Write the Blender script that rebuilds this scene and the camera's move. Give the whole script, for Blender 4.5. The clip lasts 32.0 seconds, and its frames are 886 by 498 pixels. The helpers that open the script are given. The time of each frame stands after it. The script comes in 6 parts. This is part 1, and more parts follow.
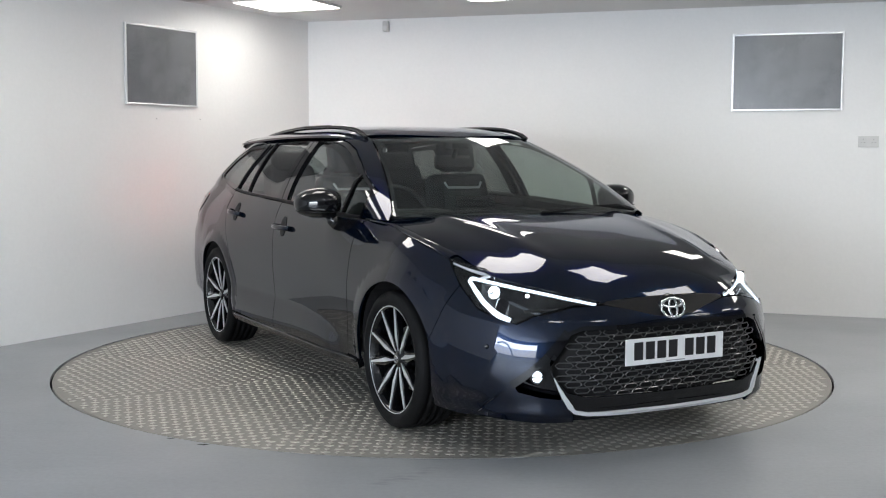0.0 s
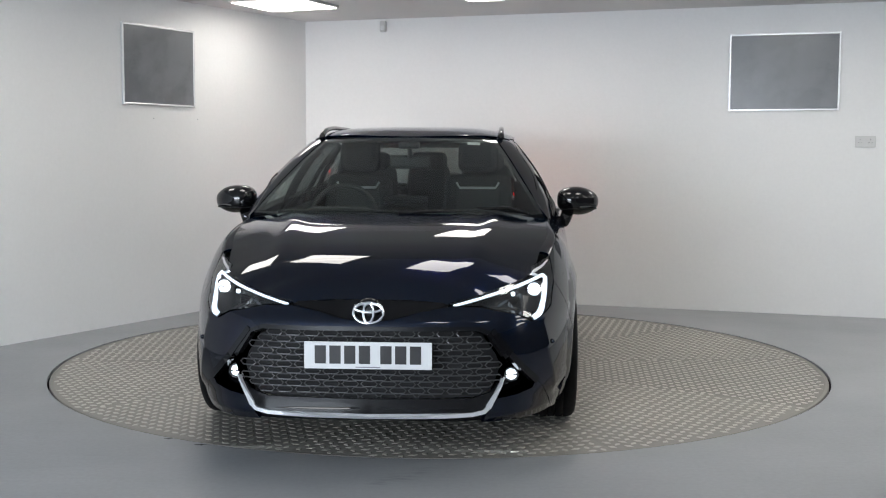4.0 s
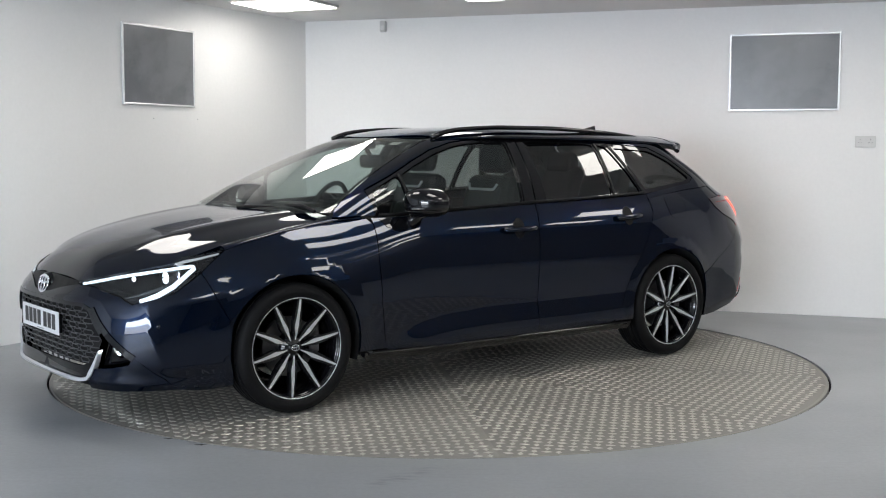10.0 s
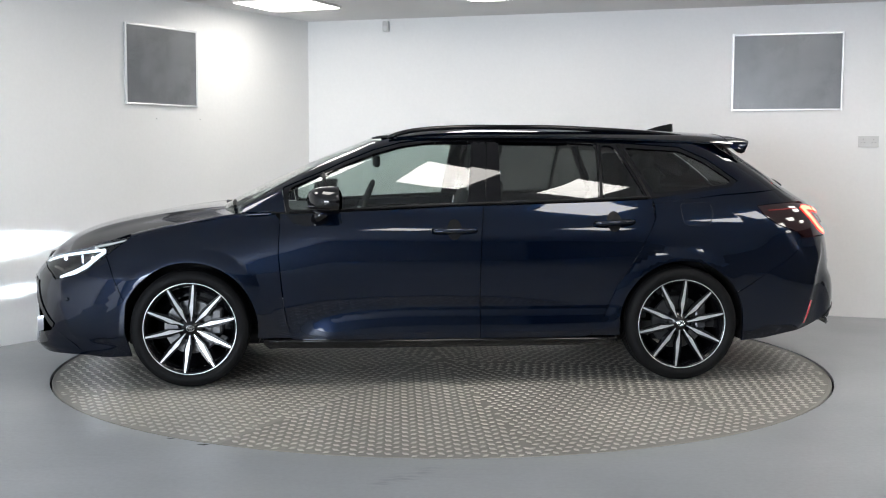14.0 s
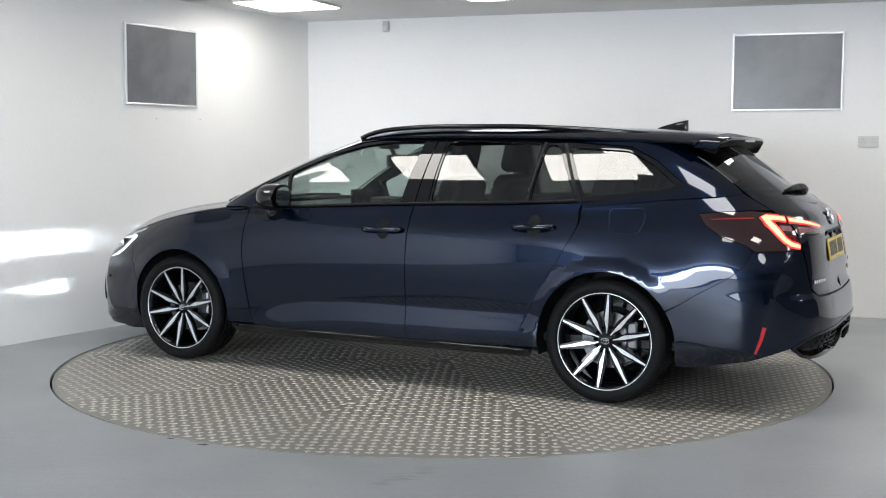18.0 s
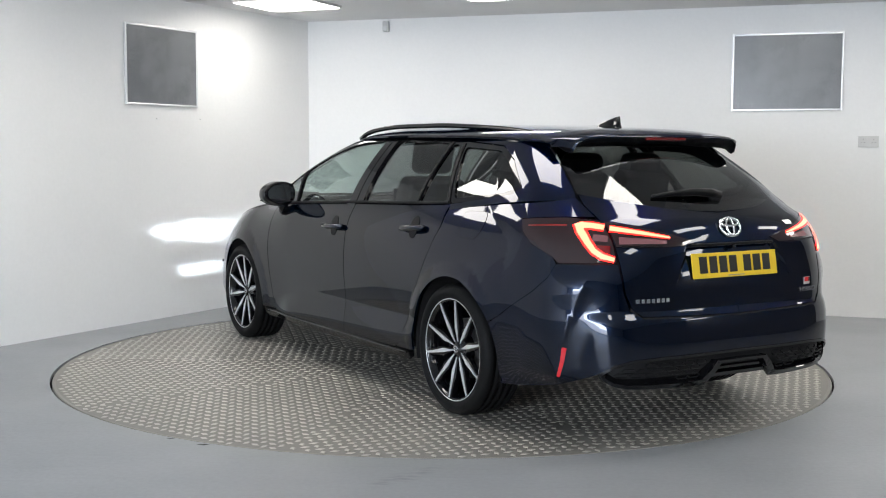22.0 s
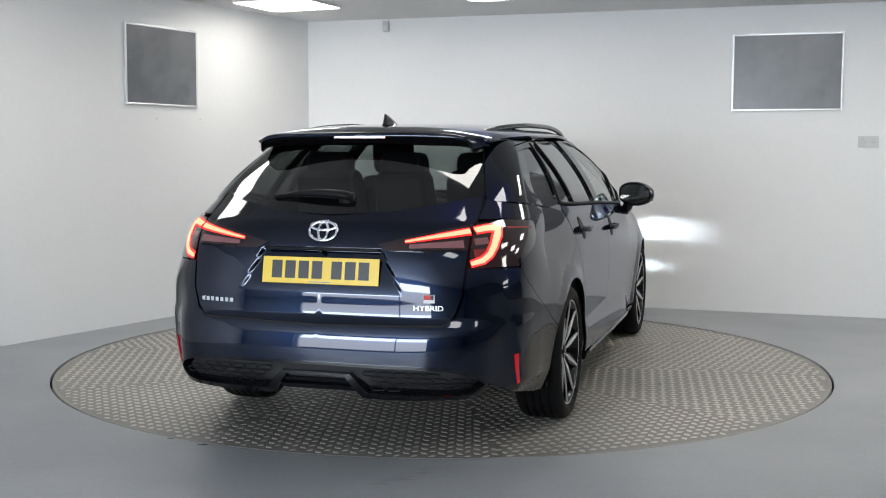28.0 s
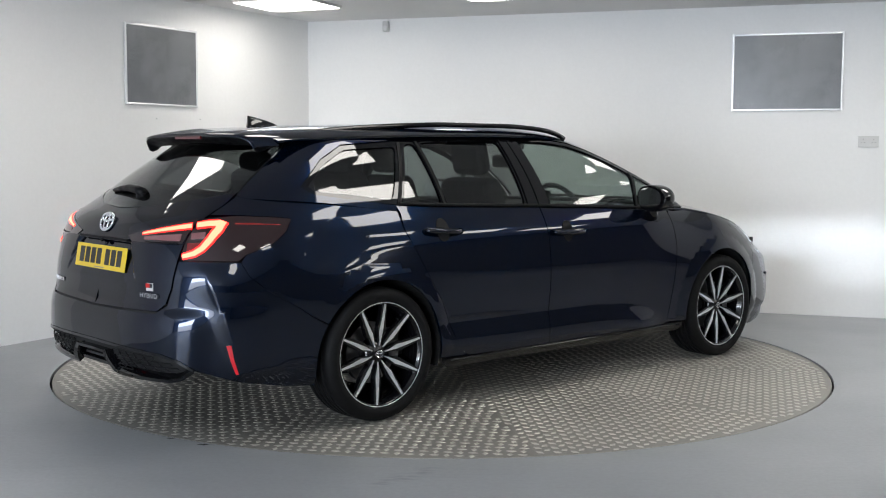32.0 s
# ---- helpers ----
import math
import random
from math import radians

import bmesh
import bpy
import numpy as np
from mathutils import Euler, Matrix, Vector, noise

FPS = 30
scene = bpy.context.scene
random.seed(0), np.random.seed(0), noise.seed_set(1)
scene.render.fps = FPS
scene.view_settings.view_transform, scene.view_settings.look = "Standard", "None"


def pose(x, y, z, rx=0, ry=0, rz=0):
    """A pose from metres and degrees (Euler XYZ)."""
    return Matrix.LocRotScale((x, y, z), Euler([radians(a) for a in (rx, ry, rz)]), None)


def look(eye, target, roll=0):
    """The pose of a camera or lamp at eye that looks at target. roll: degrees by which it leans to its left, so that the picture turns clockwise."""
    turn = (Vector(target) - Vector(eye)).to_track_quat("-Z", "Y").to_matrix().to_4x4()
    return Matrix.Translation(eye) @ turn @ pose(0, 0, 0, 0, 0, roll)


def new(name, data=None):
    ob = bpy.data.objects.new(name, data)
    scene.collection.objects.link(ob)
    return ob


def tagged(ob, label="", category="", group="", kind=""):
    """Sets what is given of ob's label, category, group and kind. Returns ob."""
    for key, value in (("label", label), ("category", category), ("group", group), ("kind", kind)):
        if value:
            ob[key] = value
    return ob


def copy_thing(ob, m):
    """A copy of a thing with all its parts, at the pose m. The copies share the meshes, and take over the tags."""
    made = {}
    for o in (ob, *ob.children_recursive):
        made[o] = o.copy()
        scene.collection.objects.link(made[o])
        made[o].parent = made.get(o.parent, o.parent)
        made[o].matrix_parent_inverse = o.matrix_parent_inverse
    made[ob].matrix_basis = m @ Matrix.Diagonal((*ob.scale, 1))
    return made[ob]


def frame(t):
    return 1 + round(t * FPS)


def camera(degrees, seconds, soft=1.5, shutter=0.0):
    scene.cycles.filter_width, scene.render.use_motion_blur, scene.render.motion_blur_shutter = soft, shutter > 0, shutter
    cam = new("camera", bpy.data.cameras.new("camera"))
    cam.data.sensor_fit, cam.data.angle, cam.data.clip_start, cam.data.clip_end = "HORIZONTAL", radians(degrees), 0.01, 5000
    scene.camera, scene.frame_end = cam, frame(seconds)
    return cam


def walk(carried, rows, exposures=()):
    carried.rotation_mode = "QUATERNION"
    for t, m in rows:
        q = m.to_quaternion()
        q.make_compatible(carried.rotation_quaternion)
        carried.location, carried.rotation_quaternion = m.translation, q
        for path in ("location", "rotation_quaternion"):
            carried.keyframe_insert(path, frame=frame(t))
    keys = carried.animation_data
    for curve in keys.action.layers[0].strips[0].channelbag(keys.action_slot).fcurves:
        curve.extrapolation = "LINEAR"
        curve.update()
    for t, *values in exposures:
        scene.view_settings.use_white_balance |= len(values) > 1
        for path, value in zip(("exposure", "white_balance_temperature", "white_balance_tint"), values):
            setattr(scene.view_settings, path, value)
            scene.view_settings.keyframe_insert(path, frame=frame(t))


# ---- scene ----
from mathutils.geometry import delaunay_2d_cdt

# ---------- camera: on a stand, with a few tiny knocks ----------
cam = camera(42.12, 32.0, soft=1.1)
EYE = Vector((0.0, -6.959, 1.272))


def aim(shift):
    """The camera's pose with its view turned by a small number of milliradians."""
    yaw, pitch = radians(0.0265) + shift * 0.001, radians(-4.854)
    way = Vector((math.sin(yaw) * math.cos(pitch), math.cos(yaw) * math.cos(pitch), math.sin(pitch)))
    return look(EYE, EYE + way, 0.1845)


walk(cam, [(0, aim(0)), (0.15, aim(0)), (0.4, aim(2.3)), (1.0, aim(2.0)), (1.5, aim(2.3)), (10.1, aim(2.3)), (10.5, aim(1.3)),
           (11.0, aim(-0.4)), (11.4, aim(0.9)), (12.4, aim(0.5)), (13.4, aim(0)), (32, aim(0))],
     exposures=[(0, 0.32), (3, 0.22), (5, 0.04), (7, -0.01), (8.5, 0.16), (10, 0.25), (13, 0.45), (20, 0.45), (23, 0.46), (25, 0.22), (28, 0.21), (30, 0.16), (32, 0.28)])

# heading of the turntable and car, second by second
HEADING = [-62.03, -69.66, -77.48, -85.42, -93.47, -101.59, -109.75, -117.93, -126.12, -134.29, -142.44, -150.57, -158.66,
           -166.73, -174.76, -182.77, -190.75, -198.72, -206.68, -214.63, -222.59, -230.55, -238.52, -246.51, -254.51,
           -262.54, -270.57, -278.62, -286.66, -294.7, -302.7, -310.66, -318.54]
CAR_OFFSET = Vector((0.0749, -0.1466, 0.0))

# ---------- world and light ----------
world = bpy.data.worlds.new("world")
scene.world = world
world.use_nodes = True
wn = world.node_tree.nodes
sky = wn.new("ShaderNodeTexSky")
sky.sky_type, sky.sun_disc, sky.sun_elevation, sky.sun_rotation = "NISHITA", False, radians(35), radians(200)
world.node_tree.links.new(sky.outputs[0], wn["Background"].inputs[0])
wn["Background"].inputs[1].default_value = 0.1


# ---------- materials ----------
def mat(name, color, rough=0.5, metal=0.0, coat=0.0, emit=None, strength=0.0, spec=0.5):
    m = bpy.data.materials.new(name)
    m.use_nodes = True
    b = m.node_tree.nodes["Principled BSDF"]
    b.inputs["Base Color"].default_value = (*color, 1)
    b.inputs["Roughness"].default_value = rough
    b.inputs["Metallic"].default_value = metal
    b.inputs["Coat Weight"].default_value = coat
    b.inputs["Coat Roughness"].default_value = 0.02
    b.inputs["Specular IOR Level"].default_value = spec
    if emit:
        b.inputs["Emission Color"].default_value = (*emit, 1)
        b.inputs["Emission Strength"].default_value = strength
    return m


def varied(m, amount=0.25, scale=4.0, fine=60.0, bump=0.0, rough=0.12, dist=0.002):
    """Adds variation at two scales to a material: colour, roughness and a fine relief."""
    nt = m.node_tree
    b = nt.nodes["Principled BSDF"]
    base = tuple(b.inputs["Base Color"].default_value)
    tc = nt.nodes.new("ShaderNodeTexCoord")
    n1, n2 = nt.nodes.new("ShaderNodeTexNoise"), nt.nodes.new("ShaderNodeTexNoise")
    n1.inputs["Scale"].default_value, n2.inputs["Scale"].default_value = scale, fine
    n1.inputs["Detail"].default_value = n2.inputs["Detail"].default_value = 5
    add = nt.nodes.new("ShaderNodeMath")
    add.operation = "MULTIPLY_ADD"
    add.inputs[1].default_value = 0.6
    half = nt.nodes.new("ShaderNodeMath")
    half.operation = "MULTIPLY"
    half.inputs[1].default_value = 0.4
    for n in (n1, n2):
        nt.links.new(tc.outputs["Object"], n.inputs["Vector"])
    nt.links.new(n2.outputs[0], half.inputs[0])
    nt.links.new(n1.outputs[0], add.inputs[0])
    nt.links.new(half.outputs[0], add.inputs[2])
    ramp = nt.nodes.new("ShaderNodeValToRGB")
    lo, hi = ramp.color_ramp.elements
    lo.position, hi.position = 0.3, 0.7
    lo.color = tuple(c * (1 - amount) for c in base[:3]) + (1,)
    hi.color = tuple(min(c * (1 + amount), 1) for c in base[:3]) + (1,)
    nt.links.new(add.outputs[0], ramp.inputs[0])
    nt.links.new(ramp.outputs[0], b.inputs["Base Color"])
    r0 = b.inputs["Roughness"].default_value
    mr = nt.nodes.new("ShaderNodeMapRange")
    mr.inputs[1].default_value, mr.inputs[2].default_value = 0.3, 0.7
    mr.inputs[3].default_value, mr.inputs[4].default_value = max(r0 - rough, 0), min(r0 + rough, 1)
    nt.links.new(add.outputs[0], mr.inputs[0])
    nt.links.new(mr.outputs[0], b.inputs["Roughness"])
    if bump:
        bp = nt.nodes.new("ShaderNodeBump")
        bp.inputs["Strength"].default_value, bp.inputs["Distance"].default_value = bump, dist
        nt.links.new(add.outputs[0], bp.inputs["Height"])
        nt.links.new(bp.outputs[0], b.inputs["Normal"])
    return m


def pane(name, tint, gloss=1.0):
    """Thin glass: tinted see-through with a clear reflection that grows at grazing angles."""
    m = bpy.data.materials.new(name)
    m.use_nodes = True
    nt = m.node_tree
    nt.nodes.remove(nt.nodes["Principled BSDF"])
    tr, gl, mx, fr = (nt.nodes.new(k) for k in ("ShaderNodeBsdfTransparent", "ShaderNodeBsdfGlossy", "ShaderNodeMixShader", "ShaderNodeLayerWeight"))
    tr.inputs[0].default_value = (*tint, 1)
    gl.inputs["Color"].default_value = (gloss, gloss, gloss, 1)
    gl.inputs["Roughness"].default_value = 0.0
    power, boost = nt.nodes.new("ShaderNodeMath"), nt.nodes.new("ShaderNodeMath")
    power.operation, boost.operation, boost.use_clamp = "POWER", "MULTIPLY_ADD", True
    power.inputs[1].default_value = 5.0
    boost.inputs[1].default_value, boost.inputs[2].default_value = 0.92, 0.075
    nt.links.new(fr.outputs["Facing"], power.inputs[0])
    nt.links.new(power.outputs[0], boost.inputs[0])
    nt.links.new(boost.outputs[0], mx.inputs[0])
    nt.links.new(tr.outputs[0], mx.inputs[1])
    nt.links.new(gl.outputs[0], mx.inputs[2])
    nt.links.new(mx.outputs[0], nt.nodes["Material Output"].inputs[0])
    return m


def floor_paint():
    """Grey floor paint: broad clouding, fine grain, and worn scuffs in long streaks."""
    m = mat("painted_concrete", (0.295, 0.31, 0.325), 0.34)
    nt = m.node_tree
    b = nt.nodes["Principled BSDF"]
    tc = nt.nodes.new("ShaderNodeTexCoord")

    def field(scale, detail, stretch=(1, 1, 1), turn=0.0):
        mp, n = nt.nodes.new("ShaderNodeMapping"), nt.nodes.new("ShaderNodeTexNoise")
        mp.inputs["Scale"].default_value, mp.inputs["Rotation"].default_value = stretch, (0, 0, turn)
        n.inputs["Scale"].default_value, n.inputs["Detail"].default_value = scale, detail
        nt.links.new(tc.outputs["Object"], mp.inputs[0])
        nt.links.new(mp.outputs[0], n.inputs["Vector"])
        return n.outputs[0]

    def ramp(src, p0, p1, c0, c1):
        r = nt.nodes.new("ShaderNodeMapRange")
        for i, v in enumerate((p0, p1, c0, c1)):
            r.inputs[i + 1].default_value = v
        nt.links.new(src, r.inputs[0])
        return r.outputs[0]

    def times(a, b):
        r = nt.nodes.new("ShaderNodeMath")
        r.operation = "MULTIPLY"
        nt.links.new(a, r.inputs[0])
        nt.links.new(b, r.inputs[1])
        return r.outputs[0]
    cloud = ramp(field(0.55, 4), 0.3, 0.7, 0.86, 1.12)
    grain = ramp(field(45, 3), 0.3, 0.7, 0.95, 1.05)
    # one worn scuff on the floor before the turntable: dark streaks within an oval
    oval, dist = nt.nodes.new("ShaderNodeMapping"), nt.nodes.new("ShaderNodeVectorMath")
    oval.vector_type = "TEXTURE"
    oval.inputs["Location"].default_value, oval.inputs["Rotation"].default_value, oval.inputs["Scale"].default_value = (-0.144, -2.54, 0), (0, 0, 0.86), (0.24, 0.075, 1)
    dist.operation = "LENGTH"
    nt.links.new(tc.outputs["Object"], oval.inputs[0])
    nt.links.new(oval.outputs[0], dist.inputs[0])
    near = ramp(dist.outputs["Value"], 0.3, 1.0, 1.0, 0.0)
    dark = times(near, ramp(field(9.0, 6, (1, 5, 1), -0.86), 0.45, 0.68, 0.0, 0.42))
    faint = ramp(field(2.6, 7, (1, 9, 1), 0.5), 0.55, 0.8, 1.0, 0.94)
    scuff = times(ramp(dark, 0.0, 1.0, 1.0, 0.0), faint)
    k = times(times(cloud, grain), scuff)
    mix = nt.nodes.new("ShaderNodeMix")
    mix.data_type, mix.blend_type = "RGBA", "MULTIPLY"
    mix.inputs[0].default_value = 1.0
    mix.inputs[6].default_value = (0.295, 0.31, 0.325, 1)
    nt.links.new(k, mix.inputs[7])
    nt.links.new(mix.outputs[2], b.inputs["Base Color"])
    nt.links.new(ramp(field(1.4, 5), 0.3, 0.7, 0.31, 0.42), b.inputs["Roughness"])
    return m


M_WALL = varied(mat("wall_paint", (0.85, 0.85, 0.845), 0.55), 0.03, 0.8, 40, 0.15, 0.05)
M_CEIL = varied(mat("ceiling_paint", (0.72, 0.72, 0.72), 0.8), 0.03, 1.0, 50, 0.1, 0.05)
M_FLOOR = floor_paint()
M_PAINT = mat("navy_paint", (0.0011, 0.0058, 0.0205), 0.24, 0.8, 1.0, spec=0.0)
pb = M_PAINT.node_tree.nodes["Principled BSDF"]
pb.inputs["Coat Roughness"].default_value = 0.03
pb.inputs["Coat IOR"].default_value = 1.5
pb.inputs["Specular Tint"].default_value = (0.05, 0.10, 0.30, 1)
M_GLOSSBLACK = mat("gloss_black", (0.004, 0.004, 0.005), 0.08, 0, 1.0, spec=0.0)
M_TRIM = varied(mat("black_plastic", (0.005, 0.005, 0.006), 0.45, spec=0.16), 0.2, 20, 200, 0.1)
M_RUBBER = varied(mat("tyre_rubber", (0.0055, 0.0055, 0.006), 0.62, spec=0.15), 0.25, 12, 90, 0.15)
M_ALU = mat("machined_alloy", (0.80, 0.81, 0.83), 0.30, 0.7)
M_CHROME = mat("chrome", (0.85, 0.86, 0.88), 0.07, 1.0)
M_SILVER = mat("silver_trim", (0.72, 0.73, 0.75), 0.28, 0.4)
M_GRILLE = mat("grille_gloss", (0.09, 0.09, 0.095), 0.30, 0.6, 0.6)
M_SMOKE = mat("smoked_indicator", (0.16, 0.16, 0.16), 0.2, 0.2, 0.5)
M_INNER = mat("inner_shell", (0.008, 0.008, 0.009), 0.7)
M_FRAME = varied(mat("frame_alu", (0.72, 0.73, 0.74), 0.35, 0.7), 0.05, 5, 80)
M_BOARD = varied(mat("grey_board", (0.17, 0.178, 0.19), 0.28), 0.10, 2.5, 300, 0.12, 0.06)
M_WHITE = mat("white_plastic", (0.62, 0.62, 0.61), 0.35)
M_PANEL = mat("light_diffuser", (0.9, 0.9, 0.9), 0.6, emit=(1.0, 0.965, 0.91), strength=8.5)
M_STEEL = varied(mat("tread_steel", (0.285, 0.272, 0.242), 0.50, 0.35), 0.20, 1.6, 30, 0.1, 0.10)
M_TREAD = varied(mat("worn_tread", (0.54, 0.52, 0.47), 0.36, 0.6), 0.18, 1.6, 30, 0.0, 0.10)
# for walls out of view: grey chosen by how light the bodywork's reflections are
M_WALLDIM = varied(mat("unseen_wall_grey", (0.68, 0.68, 0.69), 0.6), 0.08, 0.8, 40, 0.1, 0.05)
# random tone per plate, in place of the sheen that varies with its lie
for m, span in ((M_STEEL, 0.16),):
    nt = m.node_tree
    info, rng, mul = nt.nodes.new("ShaderNodeObjectInfo"), nt.nodes.new("ShaderNodeMapRange"), nt.nodes.new("ShaderNodeMix")
    rng.inputs[3].default_value, rng.inputs[4].default_value = 1 - span, 1 + span
    mul.data_type, mul.blend_type = "RGBA", "MULTIPLY"
    mul.inputs[0].default_value = 1.0
    base = nt.nodes["Principled BSDF"].inputs["Base Color"]
    nt.links.new(info.outputs["Random"], rng.inputs[0])
    nt.links.new(base.links[0].from_socket, mul.inputs[6])
    nt.links.new(rng.outputs[0], mul.inputs[7])
    nt.links.new(mul.outputs[2], base)
# darkness of the room's right end, put into the unseen wall's colour
M_WALLDARK = varied(mat("unseen_wall_dark", (0.13, 0.13, 0.135), 0.6), 0.08, 0.8, 40, 0.1, 0.05)
M_GLASS = pane("clear_glass", (0.62, 0.70, 0.67))
M_PRIVACY = pane("privacy_glass", (0.29, 0.31, 0.305))
M_LENS = pane("lamp_cover", (0.93, 0.94, 0.95))
M_DRL = mat("running_light", (0.9, 0.9, 0.9), 0.3, emit=(0.66, 0.83, 1.0), strength=1.35)
M_BEAM = mat("beam_light", (0.9, 0.9, 0.9), 0.3, emit=(0.78, 0.90, 1.0), strength=3.0)
M_TAIL = mat("tail_light", (0.5, 0.02, 0.01), 0.3, emit=(1.0, 0.012, 0.010), strength=3.0)
M_TAILCORE = mat("tail_light_core", (0.5, 0.02, 0.01), 0.3, emit=(1.0, 0.105, 0.06), strength=6.5)
M_REDLENS = mat("red_lens", (0.20, 0.006, 0.008), 0.08, 0, 1.0)
M_REDDARK = mat("smoked_red_lens", (0.016, 0.003, 0.004), 0.06, 0, 1.0)
M_PLATEW = mat("white_plate", (0.78, 0.79, 0.80), 0.3)
M_PLATEY = mat("yellow_plate", (0.80, 0.55, 0.03), 0.3)
M_BLACKINK = mat("black_ink", (0.012, 0.012, 0.014), 0.4)
M_GREYINK = mat("grey_ink", (0.25, 0.25, 0.27), 0.5)
M_SEAT = varied(mat("seat_fabric", (0.02, 0.02, 0.022), 0.85), 0.3, 30, 300, 0.2)
M_SEATGREY = varied(mat("seat_grey", (0.045, 0.047, 0.05), 0.8), 0.2, 30, 300, 0.2)
M_DASH = varied(mat("dash_plastic", (0.014, 0.014, 0.015), 0.6), 0.2, 30, 300, 0.1)
M_DISC = mat("brake_steel", (0.16, 0.16, 0.165), 0.38, 1.0)
M_RED = mat("red_badge", (0.5, 0.01, 0.01), 0.3)
M_MIRROR = mat("mirror_glass", (0.8, 0.82, 0.84), 0.02, 1.0)


# ---------- mesh helpers ----------
def mesh_of(bm, name, smooth=False):
    me = bpy.data.meshes.new(name)
    bm.to_mesh(me)
    bm.free()
    if smooth:
        me.shade_smooth()
    return me


def part(name, bm, material, parent=None, label="", smooth=False):
    """Links a bmesh or mesh as one object under a thing or a part."""
    me = bm if isinstance(bm, bpy.types.Mesh) else mesh_of(bm, name, smooth)
    me.materials.append(material)
    ob = new(name, me)
    if parent:
        ob.parent = parent
    if label:
        ob["label"] = label
    return ob


def box(cx, cy, cz, sx, sy, sz, bevel=0.0, seg=2, bm=None):
    bm = bm or bmesh.new()
    made = bmesh.ops.create_cube(bm, size=1.0)["verts"]
    bmesh.ops.scale(bm, vec=(sx, sy, sz), verts=made)
    bmesh.ops.translate(bm, vec=(cx, cy, cz), verts=made)
    if bevel:
        edges = list({e for v in made for e in v.link_edges})
        bmesh.ops.bevel(bm, geom=edges, offset=bevel, segments=seg, affect="EDGES", profile=0.5)
    return bm


def turned(profile, n=64, axis="Y", close=False, bm=None):
    """A turned body from (radius, along) pairs about an axis."""
    bm = bm or bmesh.new()
    rings = []
    for r, h in profile:
        ring = []
        for i in range(n):
            a = 2 * math.pi * i / n
            c, s = r * math.cos(a), r * math.sin(a)
            ring.append(bm.verts.new((c, h, s) if axis == "Y" else (c, s, h) if axis == "Z" else (h, c, s)))
        rings.append(ring)
    for p, q in zip(rings, rings[1:]):
        for i in range(n):
            bm.faces.new((p[i], p[(i + 1) % n], q[(i + 1) % n], q[i]))
    if close:
        bm.faces.new(rings[0])
        bm.faces.new(rings[-1])
    bmesh.ops.recalc_face_normals(bm, faces=bm.faces)
    return bm


def tube(points, radius, n=8, bm=None, flat=1.0, closed=False):
    """A round rod along points."""
    bm = bm or bmesh.new()
    pts = [Vector(p) for p in points]
    rings = []
    for i, p in enumerate(pts):
        a, b = (pts[i - 1] if i or closed else p), (pts[(i + 1) % len(pts)] if i < len(pts) - 1 or closed else p)
        d = (b - a).normalized()
        up = Vector((0, 0, 1)) if abs(d.z) < 0.95 else Vector((1, 0, 0))
        s = d.cross(up).normalized()
        u = s.cross(d)
        r = radius(i / (len(pts) - 1)) if callable(radius) else radius
        rings.append([bm.verts.new(p + s * r * math.cos(2 * math.pi * k / n) + u * r * flat * math.sin(2 * math.pi * k / n)) for k in range(n)])
    for p, q in zip(rings, rings[1:] + rings[:1] if closed else rings[1:]):
        for k in range(n):
            bm.faces.new((p[k], p[(k + 1) % n], q[(k + 1) % n], q[k]))
    if not closed:
        bm.faces.new(rings[0])
        bm.faces.new(rings[-1])
    bmesh.ops.recalc_face_normals(bm, faces=bm.faces)
    return bm


def curve1(xs, ys):
    """A smooth monotone-safe curve through a few points (works on arrays)."""
    xs, ys = np.array(xs, float), np.array(ys, float)
    if xs[0] > xs[-1]:
        xs, ys = xs[::-1], ys[::-1]
    h = np.diff(xs)
    d = np.diff(ys) / h
    m = np.zeros_like(xs)
    m[0], m[-1] = d[0], d[-1]
    for i in range(1, len(xs) - 1):
        m[i] = 0 if d[i - 1] * d[i] <= 0 else (h[i - 1] + h[i]) / (h[i] / d[i - 1] + h[i - 1] / d[i])

    def f(x):
        x = np.asarray(x, float)
        xc = np.clip(x, xs[0], xs[-1])
        i = np.clip(np.searchsorted(xs, xc) - 1, 0, len(xs) - 2)
        t = (xc - xs[i]) / h[i]
        return ((1 + 2 * t) * (1 - t) ** 2 * ys[i] + t * (1 - t) ** 2 * h[i] * m[i] + t * t * (3 - 2 * t) * ys[i + 1]
                + t * t * (t - 1) * h[i] * m[i + 1] + np.where(x < xs[0], (x - xs[0]) * m[0], 0) + np.where(x > xs[-1], (x - xs[-1]) * m[-1], 0))
    return f


def inside(poly, q):
    """Which of the points q lie within the polygon."""
    poly, q = np.asarray(poly), np.asarray(q)
    hit = np.zeros(len(q), bool)
    for (x1, y1), (x2, y2) in zip(poly, np.roll(poly, -1, 0)):
        if y1 != y2:
            hit ^= ((y1 > q[:, 1]) != (y2 > q[:, 1])) & (q[:, 0] < (x2 - x1) * (q[:, 1] - y1) / (y2 - y1) + x1)
    return hit


def dense(pts, step=0.03, closed=True):
    out = []
    pts = [np.array(p, float) for p in pts]
    for a, b in zip(pts, pts[1:] + pts[:1] if closed else pts[1:]):
        n = max(1, int(np.linalg.norm(b - a) / step + 0.5))
        out += [a + (b - a) * k / n for k in range(n)]
    if not closed:
        out.append(pts[-1])
    return np.array(out)


